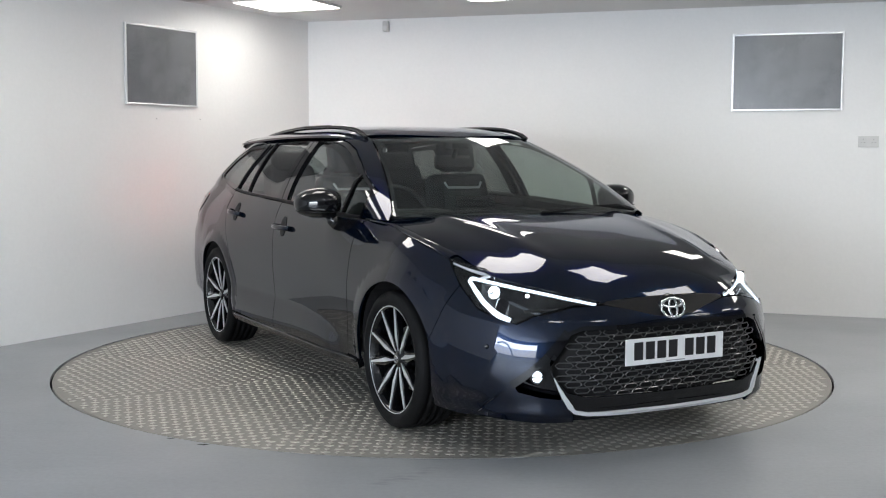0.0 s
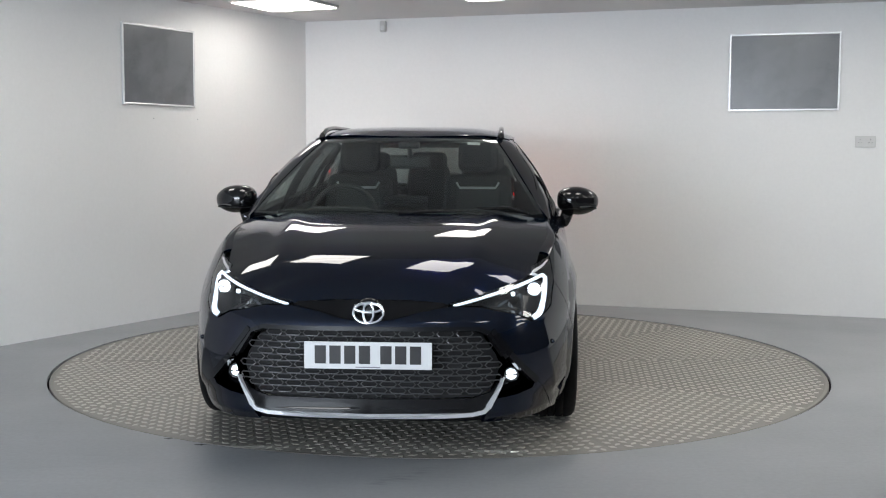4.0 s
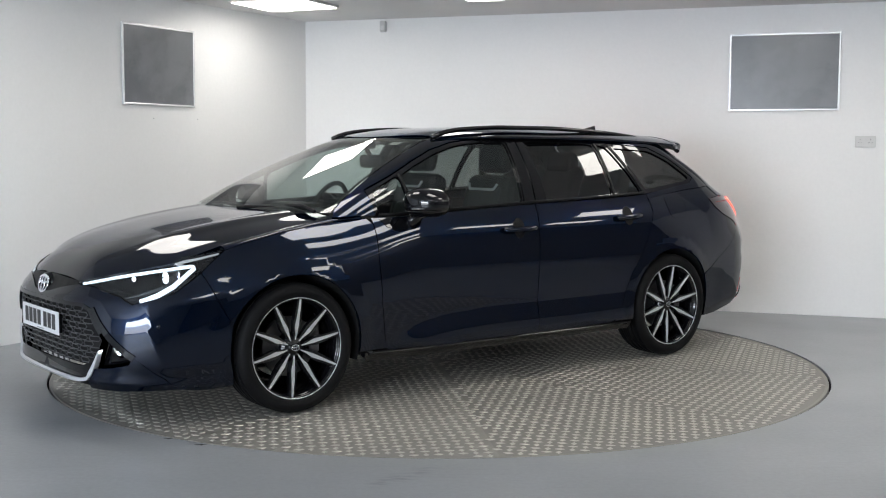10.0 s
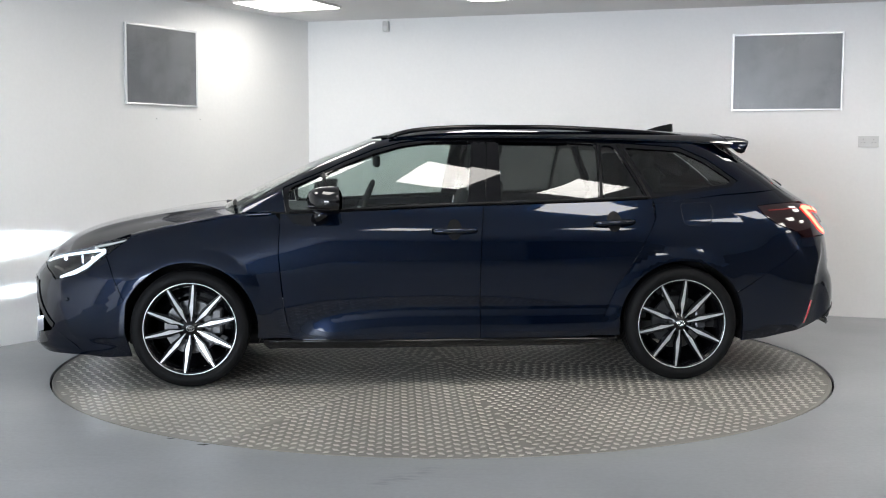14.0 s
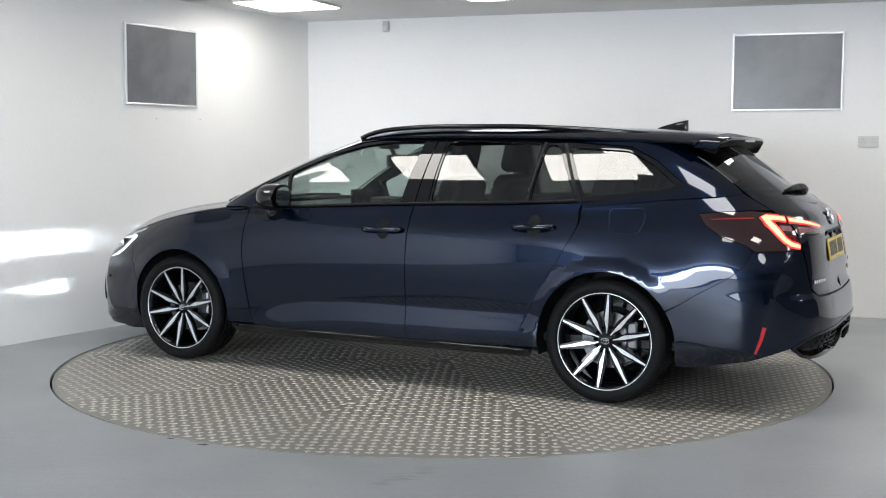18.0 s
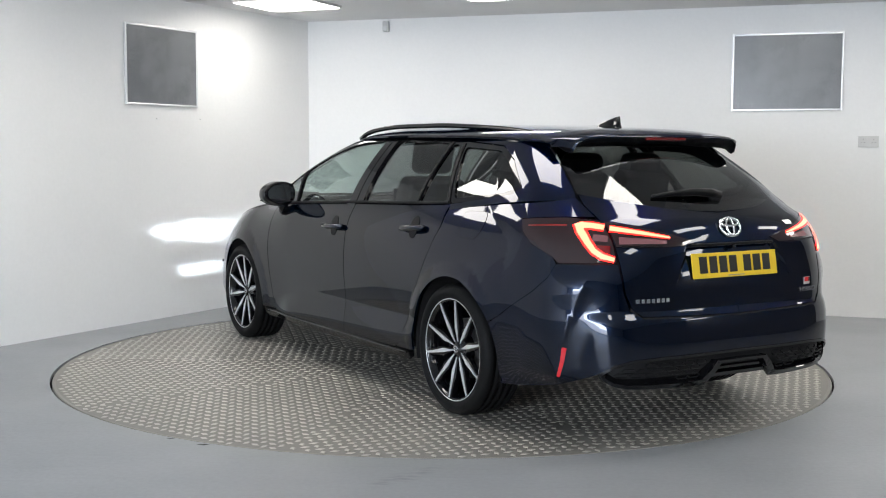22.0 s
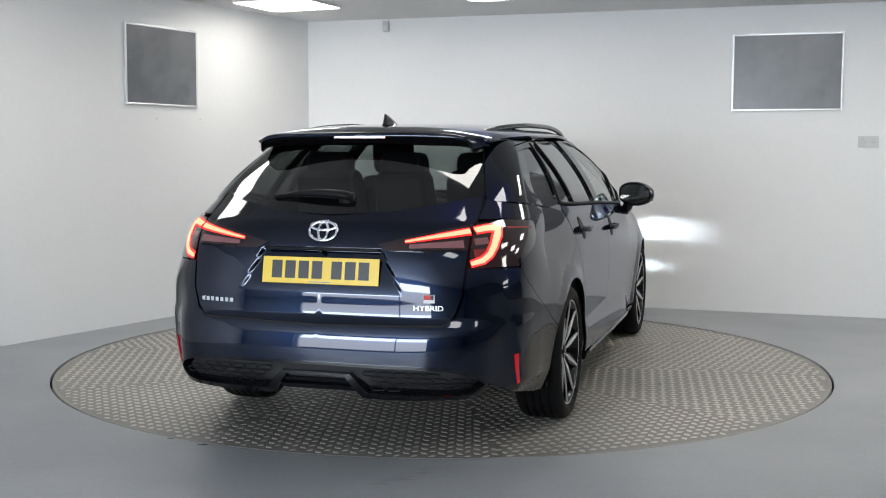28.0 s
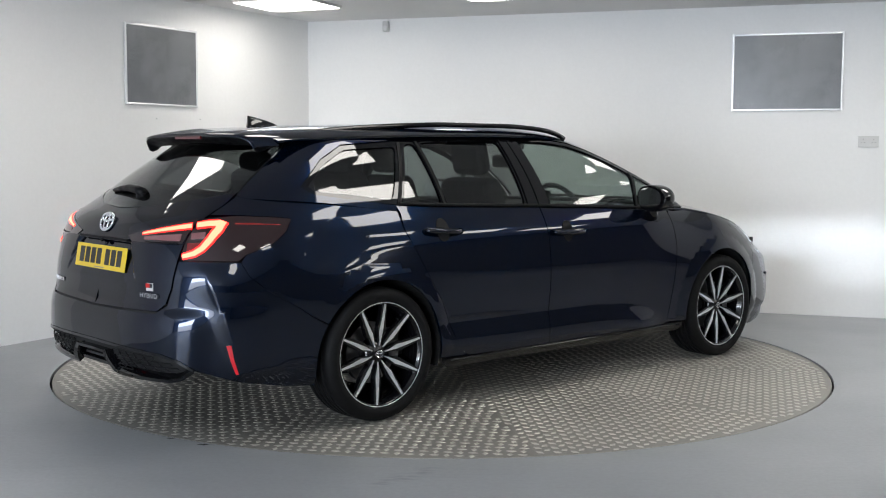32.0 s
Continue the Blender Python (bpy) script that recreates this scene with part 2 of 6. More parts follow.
def rounded(pts, r=0.02, n=4):
    """A closed polygon with its corners rounded."""
    out = []
    pts = [np.array(p, float) for p in pts]
    for i, p in enumerate(pts):
        a, b = pts[i - 1] - p, pts[(i + 1) % len(pts)] - p
        la, lb = np.linalg.norm(a), np.linalg.norm(b)
        k = min(r, la * 0.45, lb * 0.45)
        p0, p1 = p + a / la * k, p + b / lb * k
        for j in range(n + 1):
            t = j / n
            out.append((1 - t) ** 2 * p0 + 2 * t * (1 - t) * p + t * t * p1)
    return out


def triangles(poly, h, holes=()):
    """A fine mesh of triangles over a flat polygon: its points and faces."""
    poly = np.asarray(poly)
    lo, hi = poly.min(0), poly.max(0)
    gx, gy = np.arange(lo[0] + h / 2, hi[0], h), np.arange(lo[1] + h / 2, hi[1], h)
    g = np.array([(x + (h / 2 if j % 2 else 0), y) for j, y in enumerate(gy) for x in gx]) if len(gx) and len(gy) else np.zeros((0, 2))
    loops = [poly] + [np.asarray(q) for q in holes]
    if len(g):
        g = g[inside(poly, g)]
        for q in loops[1:]:
            g = g[~inside(q, g)]
        edge = np.concatenate(loops)
        if len(g):
            d = np.min(np.linalg.norm(g[:, None] - edge[None], axis=2), axis=1)
            g = g[d > h * 0.35]
    pts = list(np.concatenate(loops + [g])) if len(g) else list(np.concatenate(loops))
    edges, at = [], 0
    for q in loops:
        edges += [(at + i, at + (i + 1) % len(q)) for i in range(len(q))]
        at += len(q)
    co, _, faces, _, _, _ = delaunay_2d_cdt([Vector((float(x), float(y))) for x, y in pts], edges, [], 0, 1e-6)
    co = np.array([(v.x, v.y) for v in co])
    faces = np.array([f for f in faces if len(f) == 3])
    mid = co[faces].mean(1)
    ok = inside(poly, mid)
    for q in loops[1:]:
        ok &= ~inside(q, mid)
    return co, faces[ok]


def inset(poly, gap):
    """Draws a closed polygon in by a small gap all round."""
    p = np.asarray(poly)
    nxt, prv = np.roll(p, -1, 0), np.roll(p, 1, 0)
    t = nxt - prv
    n = np.stack([-t[:, 1], t[:, 0]], 1) / (np.linalg.norm(t, axis=1)[:, None] + 1e-12)
    area = np.sum(p[:, 0] * nxt[:, 1] - p[:, 1] * nxt[:, 0])
    return p + n * gap * (1 if area > 0 else -1)


def panel(name, poly, surf, material, parent, side=1, both=False, h=0.05, gap=0.002, skirt=0.012, lift=0.0, holes=(), label="", grow=None, rims=True):
    """A body panel: a polygon in the surface's own two coordinates, laid on the surface, with turned-in edges.
    side: 1 as it is, -1 mirrored; both: the two halves in one mesh."""
    poly = np.asarray(poly, float)
    poly = dense(poly[np.linalg.norm(poly - np.roll(poly, 1, 0), axis=1) > 1e-5], 0.06)
    poly = inset(poly, gap) if gap else poly
    co, tri = triangles(poly, h, holes)
    e = 1e-4
    c = surf(co[:, 0], co[:, 1])
    du, dv = surf(co[:, 0] + e, co[:, 1]) - surf(co[:, 0] - e, co[:, 1]), surf(co[:, 0], co[:, 1] + e) - surf(co[:, 0], co[:, 1] - e)
    nr = np.cross(du, dv)
    nr /= np.linalg.norm(nr, axis=1)[:, None] + 1e-12
    out = np.array([c[:, 0].mean() * (abs(c[:, 0].mean()) > 1.6), c[:, 1].mean(), 0.35 + (c[:, 2].mean() > 1.3) * 3 + (c[:, 2].mean() > 0.8) * 0.4])
    if np.sum(nr.mean(0) * out) < 0:
        nr, tri = -nr, tri[:, ::-1]
    # make the winding agree with the normals
    f0 = np.cross(c[tri[:, 1]] - c[tri[:, 0]], c[tri[:, 2]] - c[tri[:, 0]])
    bad = np.sum(f0 * nr[tri[:, 0]], axis=1) < 0
    tri[bad] = tri[bad][:, ::-1]
    c = c + nr * (lift + (grow(co[:, 0], co[:, 1])[:, None] if grow else 0))
    # edges used once are the rim
    count = {}
    for t in tri:
        for i in range(3):
            a, b = int(t[i]), int(t[(i + 1) % 3])
            count[(a, b)] = 1
    rim = [(a, b) for a, b in count if (b, a) not in count]
    verts, faces, norms = list(c), [tuple(int(i) for i in t) for t in tri], list(nr)
    if skirt:
        ids = {}
        for a, b in rim:
            if both and abs(c[a][1]) < 1e-3 and abs(c[b][1]) < 1e-3 or not rims and min(a, b) >= len(poly):
                continue
            for i in (a, b):
                if i not in ids:
                    ids[i] = len(verts)
                    verts += [c[i], c[i] - nr[i] * skirt]
                    w = (c[b] - c[a]) / (np.linalg.norm(c[b] - c[a]) + 1e-9)
                    s = np.cross(w, nr[i])
                    norms += [s, s]
            p, q = ids[a], ids[b]
            faces.append((p, p + 1, q + 1, q))
    verts, norms = np.array(verts), np.array(norms)
    flip = np.array([1, -1, 1])
    if both:
        n = len(verts)
        faces = faces + [tuple(i + n for i in reversed(f)) for f in faces]
        verts, norms = np.concatenate([verts, verts * flip]), np.concatenate([norms, norms * flip])
    elif side < 0:
        verts, norms, faces = verts * flip, norms * flip, [tuple(reversed(f)) for f in faces]
    me = bpy.data.meshes.new(name)
    me.from_pydata([tuple(v) for v in verts], [], faces)
    me.shade_smooth()
    me.normals_split_custom_set_from_vertices([tuple(v) for v in norms])
    return part(name, me, material, parent, label)


# ---------- the room ----------
CORNER = Vector((-1.1955, 3.3585))
D_LEFT = Vector((-math.cos(radians(60.31)), -math.sin(radians(60.31))))
D_BACK = Vector((math.cos(radians(-18.43)), math.sin(radians(-18.43))))
CEILING = 2.41
TABLE_R = 2.262


def wall_at(name, a, b, z0=0.0, z1=CEILING, thick=0.15, openings=()):
    """A wall from a to b with thickness away from the room (to the left of a to b), with openings (s0, s1, z0, z1) through it."""
    a, b = Vector((*a, 0)), Vector((*b, 0))
    d = (b - a).normalized()
    n = Vector((-d.y, d.x, 0))
    length = (b - a).length
    bm = bmesh.new()
    spans, at = [], 0.0
    for s0, s1, o0, o1 in sorted(openings):
        spans += [(at, s0, z0, z1), (s0, s1, z0, o0), (s0, s1, o1, z1)]
        at = s1
    spans.append((at, length, z0, z1))
    for s0, s1, l0, l1 in spans:
        if s1 - s0 > 0.001 and l1 - l0 > 0.001:
            box((s0 + s1) / 2, thick / 2, (l0 + l1) / 2, s1 - s0, thick, l1 - l0, bm=bm)
    m = Matrix.Translation(a) @ Matrix(((d.x, n.x, 0, 0), (d.y, n.y, 0, 0), (0, 0, 1, 0), (0, 0, 0, 1)))
    bmesh.ops.transform(bm, matrix=m, verts=bm.verts)
    return part(name, bm, M_WALL)


LEFT_END = CORNER + D_LEFT * 13.0
BACK_END = CORNER + D_BACK * 9.5
FAR_RIGHT = BACK_END + Vector((math.cos(radians(-108.4)), math.sin(radians(-108.4)))) * 13.5

REAR_DIR = (LEFT_END - FAR_RIGHT).normalized()
REAR_LEN = (LEFT_END - FAR_RIGHT).length
# a wide glazed doorway behind the camera lets the daylight in
DOOR_S0, DOOR_S1, DOOR_Z = REAR_LEN - 6.2, REAR_LEN - 1.7, 2.1

LEFT_MID = CORNER + D_LEFT * 4.6
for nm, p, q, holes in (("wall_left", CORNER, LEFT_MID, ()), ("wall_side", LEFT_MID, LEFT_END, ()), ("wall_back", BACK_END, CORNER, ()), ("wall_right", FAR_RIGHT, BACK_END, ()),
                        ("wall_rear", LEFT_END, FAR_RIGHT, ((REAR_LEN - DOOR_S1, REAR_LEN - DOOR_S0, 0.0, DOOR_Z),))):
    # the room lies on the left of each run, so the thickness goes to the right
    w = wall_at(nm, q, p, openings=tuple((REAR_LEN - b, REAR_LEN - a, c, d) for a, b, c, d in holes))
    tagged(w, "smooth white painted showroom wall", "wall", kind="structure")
    # these walls are never seen; their tone only feeds the car's reflections
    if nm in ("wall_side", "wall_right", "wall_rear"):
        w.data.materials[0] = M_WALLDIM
        w["label"] = "plain grey unseen wall closing the room"
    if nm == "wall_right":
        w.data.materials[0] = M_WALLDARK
        w["label"] = "unseen closing wall, darkened for the car's reflections"

outline = [tuple(v) for v in (CORNER, LEFT_END, FAR_RIGHT, BACK_END)]


def flat_sheet(poly, z, thick, holes=(), h=1.2):
    co, tri = triangles(np.array(poly), h, holes)
    bm = bmesh.new()
    v = [bm.verts.new((x, y, z)) for x, y in co]
    for t in tri:
        bm.faces.new([v[i] for i in t])
    bmesh.ops.recalc_face_normals(bm, faces=bm.faces)
    g = bmesh.ops.extrude_face_region(bm, geom=list(bm.faces))
    bmesh.ops.translate(bm, vec=(0, 0, thick), verts=[e for e in g["geom"] if isinstance(e, bmesh.types.BMVert)])
    bmesh.ops.recalc_face_normals(bm, faces=bm.faces)
    return bm


def circle(r, n=160):
    return [(r * math.cos(2 * math.pi * i / n), r * math.sin(2 * math.pi * i / n)) for i in range(n)]


big = np.array(outline)
big = big + (big - big.mean(0)) * 0.03
floor = part("floor", flat_sheet(dense(big, 1.0), 0.0, -0.02, [circle(TABLE_R + 0.012)]), M_FLOOR)
tagged(floor, "grey painted concrete floor with a soft sheen and faint scuffs", "floor", kind="structure")
pit = part("turntable_pit", turned([(TABLE_R + 0.012, -0.0), (TABLE_R + 0.03, -0.02), (TABLE_R + 0.03, -0.12), (0.001, -0.12)], 96, "Z"), M_INNER)
tagged(pit, "dark narrow pit round the turntable edge", "floor", kind="structure")
ceiling = part("ceiling", flat_sheet(dense(big, 1.0), CEILING, 0.02), M_CEIL)
tagged(ceiling, "flat off-white ceiling", "ceiling", kind="structure")

for cx, cy, cs in ((-1.20, -1.955, 1.0), (-1.035, -2.06, 1.4)):
    chip = bmesh.new()
    ring = [chip.verts.new((cx + cs * 0.016 * math.cos(a) * (1 + 0.5 * math.sin(3 * a)), cy + cs * 0.007 * math.sin(a) * (1 + 0.4 * math.cos(5 * a)), 0.0015)) for a in np.linspace(0, 2 * math.pi, 14, endpoint=False)]
    chip.faces.new(ring)
    part("paint_chip", chip, M_INNER, floor)

# glazed doorway: frame, transom, panes, and the sky's light in it
door_frame = new("door_1")
door_frame.matrix_basis = Matrix.Translation((FAR_RIGHT.x, FAR_RIGHT.y, 0)) @ Matrix.Rotation(math.atan2(REAR_DIR.y, REAR_DIR.x), 4, "Z")
tagged(door_frame, "white framed glazed doorway to the daylight outside", "door", kind="structure")
for s in np.linspace(DOOR_S0 + 0.03, DOOR_S1 - 0.03, 3):
    part("door_post", box(s, 0.06, DOOR_Z / 2, 0.06, 0.06, DOOR_Z), M_WHITE, door_frame)
for z in (0.03, DOOR_Z - 0.03):
    for k in range(2):
        w = (DOOR_S1 - DOOR_S0 - 0.18) / 2
        part("door_rail", box(DOOR_S0 + 0.06 + (k + 0.5) * (w + 0.06) - 0.03 + 0.03, 0.06, z, w - 0.01, 0.05, 0.10), M_WHITE, door_frame)
mid_door = FAR_RIGHT + REAR_DIR * (DOOR_S0 + DOOR_S1) / 2
into = Vector((REAR_DIR.y, -REAR_DIR.x))
into = into if into.dot(-mid_door) > 0 else -into
outdoor = mid_door - into * 0.05
# the bright sky in the upper part, the dimmer street in the lower
for low, high, watts in ((1.25, 2.05, 275), (0.12, 1.23, 112)):
    lamp = bpy.data.lights.new("daylight", "AREA")
    lamp.shape, lamp.size, lamp.size_y, lamp.energy, lamp.color = "RECTANGLE", DOOR_S1 - DOOR_S0 - 0.1, high - low, watts, (0.78, 0.88, 1.0)
    day = new("daylight", lamp)
    day.matrix_basis = look((outdoor.x, outdoor.y, (low + high) / 2), (outdoor.x + into.x, outdoor.y + into.y, (low + high) / 2))

# ceiling light panels
def light_panel():
    top = new("ceiling_light")
    part("frame", box(0, 0, 0.006, 0.62, 0.62, 0.024, 0.004), M_WHITE, top)
    part("diffuser", box(0, 0, -0.008, 0.585, 0.585, 0.008, 0.002), M_PANEL, top, "glowing white diffuser")
    tagged(top, "square white LED light panel set in the ceiling", "ceiling light", "ceiling light panels")
    return top


first_panel = light_panel()
# the last five, out of view, are added to brighten right wall and floor
PANELS = [(-1.20, 2.04), (0.38, 1.36), (2.30, 0.64), (3.85, -0.02), (-1.95, -0.30), (-0.86, -0.76), (0.20, -1.27), (1.32, -1.60), (3.05, -2.25), (4.75, -2.9), (2.2, -4.2), (0.4, -4.6), (5.55, -0.75), (6.2, -3.4), (4.45, -1.45)]
for k, c in enumerate(PANELS):
    m = Matrix.Translation((*c, CEILING - 0.014)) @ Matrix.Rotation(radians(-23.0), 4, "Z")
    if k == 0:
        first_panel.matrix_basis = m
    else:
        copy_thing(first_panel, m)


def on_wall(d, s, z, out):
    """A place on the left or back wall: metres from the corner, height, and the frame turned to face the room."""
    p = CORNER + d * s
    n = Vector((-d.y, d.x))
    if n.dot(-p) < 0:
        n = -n
    ang = math.atan2(n.y, n.x) + math.pi / 2
    return Matrix.Translation((p.x + n.x * out, p.y + n.y * out, z)) @ Matrix.Rotation(ang, 4, "Z")


def notice_board(w, h):
    """A framed board; its back lies in the plane y = 0 and it faces -y."""
    top = new("notice_board")
    part("board", box(0, -0.010, h / 2, w - 0.03, 0.008, h - 0.03), M_BOARD, top, "plain dark grey panel")
    for x in (-1, 1):
        part("frame_rail", box(x * (w / 2 - 0.008), -0.009, h / 2, 0.016, 0.018, h - 0.001, 0.004), M_FRAME, top)
    for z in (0.008, h - 0.008):
        part("frame_rail", box(0, -0.0095, z, w - 0.034, 0.018, 0.016, 0.004), M_FRAME, top)
    tagged(top, "empty dark grey poster board in a silver snap frame", "poster frame", "wall poster frames")
    return top


a = notice_board(0.765, 0.592)
a.matrix_basis = on_wall(D_LEFT, 1.852, 1.603, 0.002)
b = notice_board(0.832, 0.600)
b.matrix_basis = on_wall(D_BACK, 4.079, 1.594, 0.002)


def wall_socket():
    top = new("wall_socket")
    part("plate", box(0, -0.006, 0.043, 0.148, 0.012, 0.086, 0.003), M_WHITE, top)
    for x in (-0.038, 0.038):
        for px, pz in ((0, 0.060), (-0.011, 0.035), (0.011, 0.035)):
            part("pin_slot", box(x + px, -0.0123, pz, 0.004 if pz > 0.05 else 0.007, 0.001, 0.008 if pz > 0.05 else 0.003), M_BLACKINK, top)
        part("rocker", box(x * 0.3, -0.0135, 0.066, 0.011, 0.004, 0.018, 0.001), M_WHITE, top)
    tagged(top, "white plastic double wall socket", "wall socket")
    return top


wall_socket().matrix_basis = on_wall(D_BACK, 4.69, 1.313, 0.002)


def alarm_sensor():
    top = new("alarm_sensor")
    part("case", box(0, -0.02, 0.05, 0.055, 0.04, 0.095, 0.012, 3), M_WHITE, top)
    part("lens", box(0, -0.041, 0.035, 0.036, 0.008, 0.04, 0.006), M_CEIL, top)
    tagged(top, "small white alarm sensor under the ceiling", "alarm sensor")
    return top


alarm_sensor().matrix_basis = on_wall(D_BACK, 0.746, CEILING - 0.115, 0.002)


def wall_plug(s, z):
    """An old screw hole with its plug."""
    top = part("wall_plug", box(0, -0.0005, 0, 0.006, 0.003, 0.009, 0.001), M_GREYINK)
    top.matrix_basis = on_wall(D_LEFT, s, z, 0.002)
    tagged(top, "small dark plugged screw hole in the white wall", "wall plug", "wall plugs")


wall_plug(1.431, 1.514)
wall_plug(1.911, 1.510)

# ---------- turntable ----------
turntable = new("turntable")
tagged(turntable, "round steel tread-plate turntable flush with the floor", "turntable")


def tread_plates():
    """Tread plate in rectangular sheets, their bars laid crosswise from sheet to sheet; the disc has a rolled rim."""
    part("rim", turned([(TABLE_R - 0.02, -0.004), (TABLE_R - 0.004, -0.002), (TABLE_R, -0.006), (TABLE_R, -0.09), (TABLE_R - 0.02, -0.09)], 160, "Z"), M_STEEL, turntable)
    part("deck", turned([(0.001, -0.0052), (TABLE_R - 0.01, -0.0052), (TABLE_R - 0.01, -0.05)], 96, "Z"), M_STEEL, turntable)
    pitch, keep, count = 0.0530, TABLE_R - 0.021, 10
    for k in range(count):
        a0, a1 = radians(SEAM + 360 / count * k), radians(SEAM + 360 / count * (k + 1))
        mid = (a0 + a1) / 2
        ring = [(0.0, 0.0)] + [(keep * math.cos(a0 + (a1 - a0) * i / 24), keep * math.sin(a0 + (a1 - a0) * i / 24)) for i in range(25)]
        ring = inset(dense(ring, 0.06), 0.0007)
        co, tri = triangles(ring, 0.35)
        bm = bmesh.new()
        v = [bm.verts.new((x, y, -0.0045)) for x, y in co]
        for t in tri:
            bm.faces.new([v[i] for i in t])
        bmesh.ops.recalc_face_normals(bm, faces=bm.faces)
        if bm.faces[:][0].normal.z < 0:
            bmesh.ops.reverse_faces(bm, faces=bm.faces)
        sheet = part("plate", bm, M_STEEL, turntable)
        # raised bars, alternately along and across, turned with their sheet
        gx = np.arange(-2.5, 2.5, pitch)
        g = np.array([(gx[i], gx[j], (i + j) % 2) for i in range(len(gx)) for j in range(len(gx))])
        lie = mid + radians(20 + 35 * (k % 3))
        ca, sa = math.cos(lie), math.sin(lie)
        xy = np.stack([g[:, 0] * ca - g[:, 1] * sa, g[:, 0] * sa + g[:, 1] * ca], 1)
        r, off = np.linalg.norm(xy, axis=1), np.abs((np.arctan2(xy[:, 1], xy[:, 0]) - mid + math.pi) % (2 * math.pi) - math.pi)
        ok = (r < keep - 0.014) & (r > 0.05) & (off < (a1 - a0) / 2 - 0.002 / np.maximum(r, 0.01))
        xy, kind = xy[ok], g[ok][:, 2]
        lens, wid, z0, z1 = 0.0235, 0.0140, -0.0048, -0.0018
        shape = np.array([(-lens, 0, z0), (0, -wid, z0), (lens, 0, z0), (0, wid, z0), (-lens * .78, 0, z1), (0, -wid * .72, z1), (lens * .78, 0, z1), (0, wid * .72, z1)])
        quads = np.array([(0, 1, 5, 4), (1, 2, 6, 5), (2, 3, 7, 6), (3, 0, 4, 7), (4, 5, 6, 7)])
        ang = lie + np.where(kind > 0, math.pi / 2, 0)
        c, s = np.cos(ang)[:, None], np.sin(ang)[:, None]
        vx = shape[None, :, 0] * c - shape[None, :, 1] * s + xy[:, :1]
        vy = shape[None, :, 0] * s + shape[None, :, 1] * c + xy[:, 1:]
        vz = np.broadcast_to(shape[None, :, 2], vx.shape)
        vv = np.stack([vx, vy, vz], 2).reshape(-1, 3)
        ff = (quads[None] + 8 * np.arange(len(xy))[:, None, None]).reshape(-1, 4)
        me = bpy.data.meshes.new("tread")
        me.from_pydata(vv.tolist(), [], ff.tolist())
        tr = part("tread", me, M_TREAD, sheet)
        tr["kind"] = "stuff"


SEAM = 23.0
tread_plates()

# ---------- the car: surfaces ----------
car = new("estate_car")
tagged(car, "dark navy estate car with lit lamps on a turntable", "car")


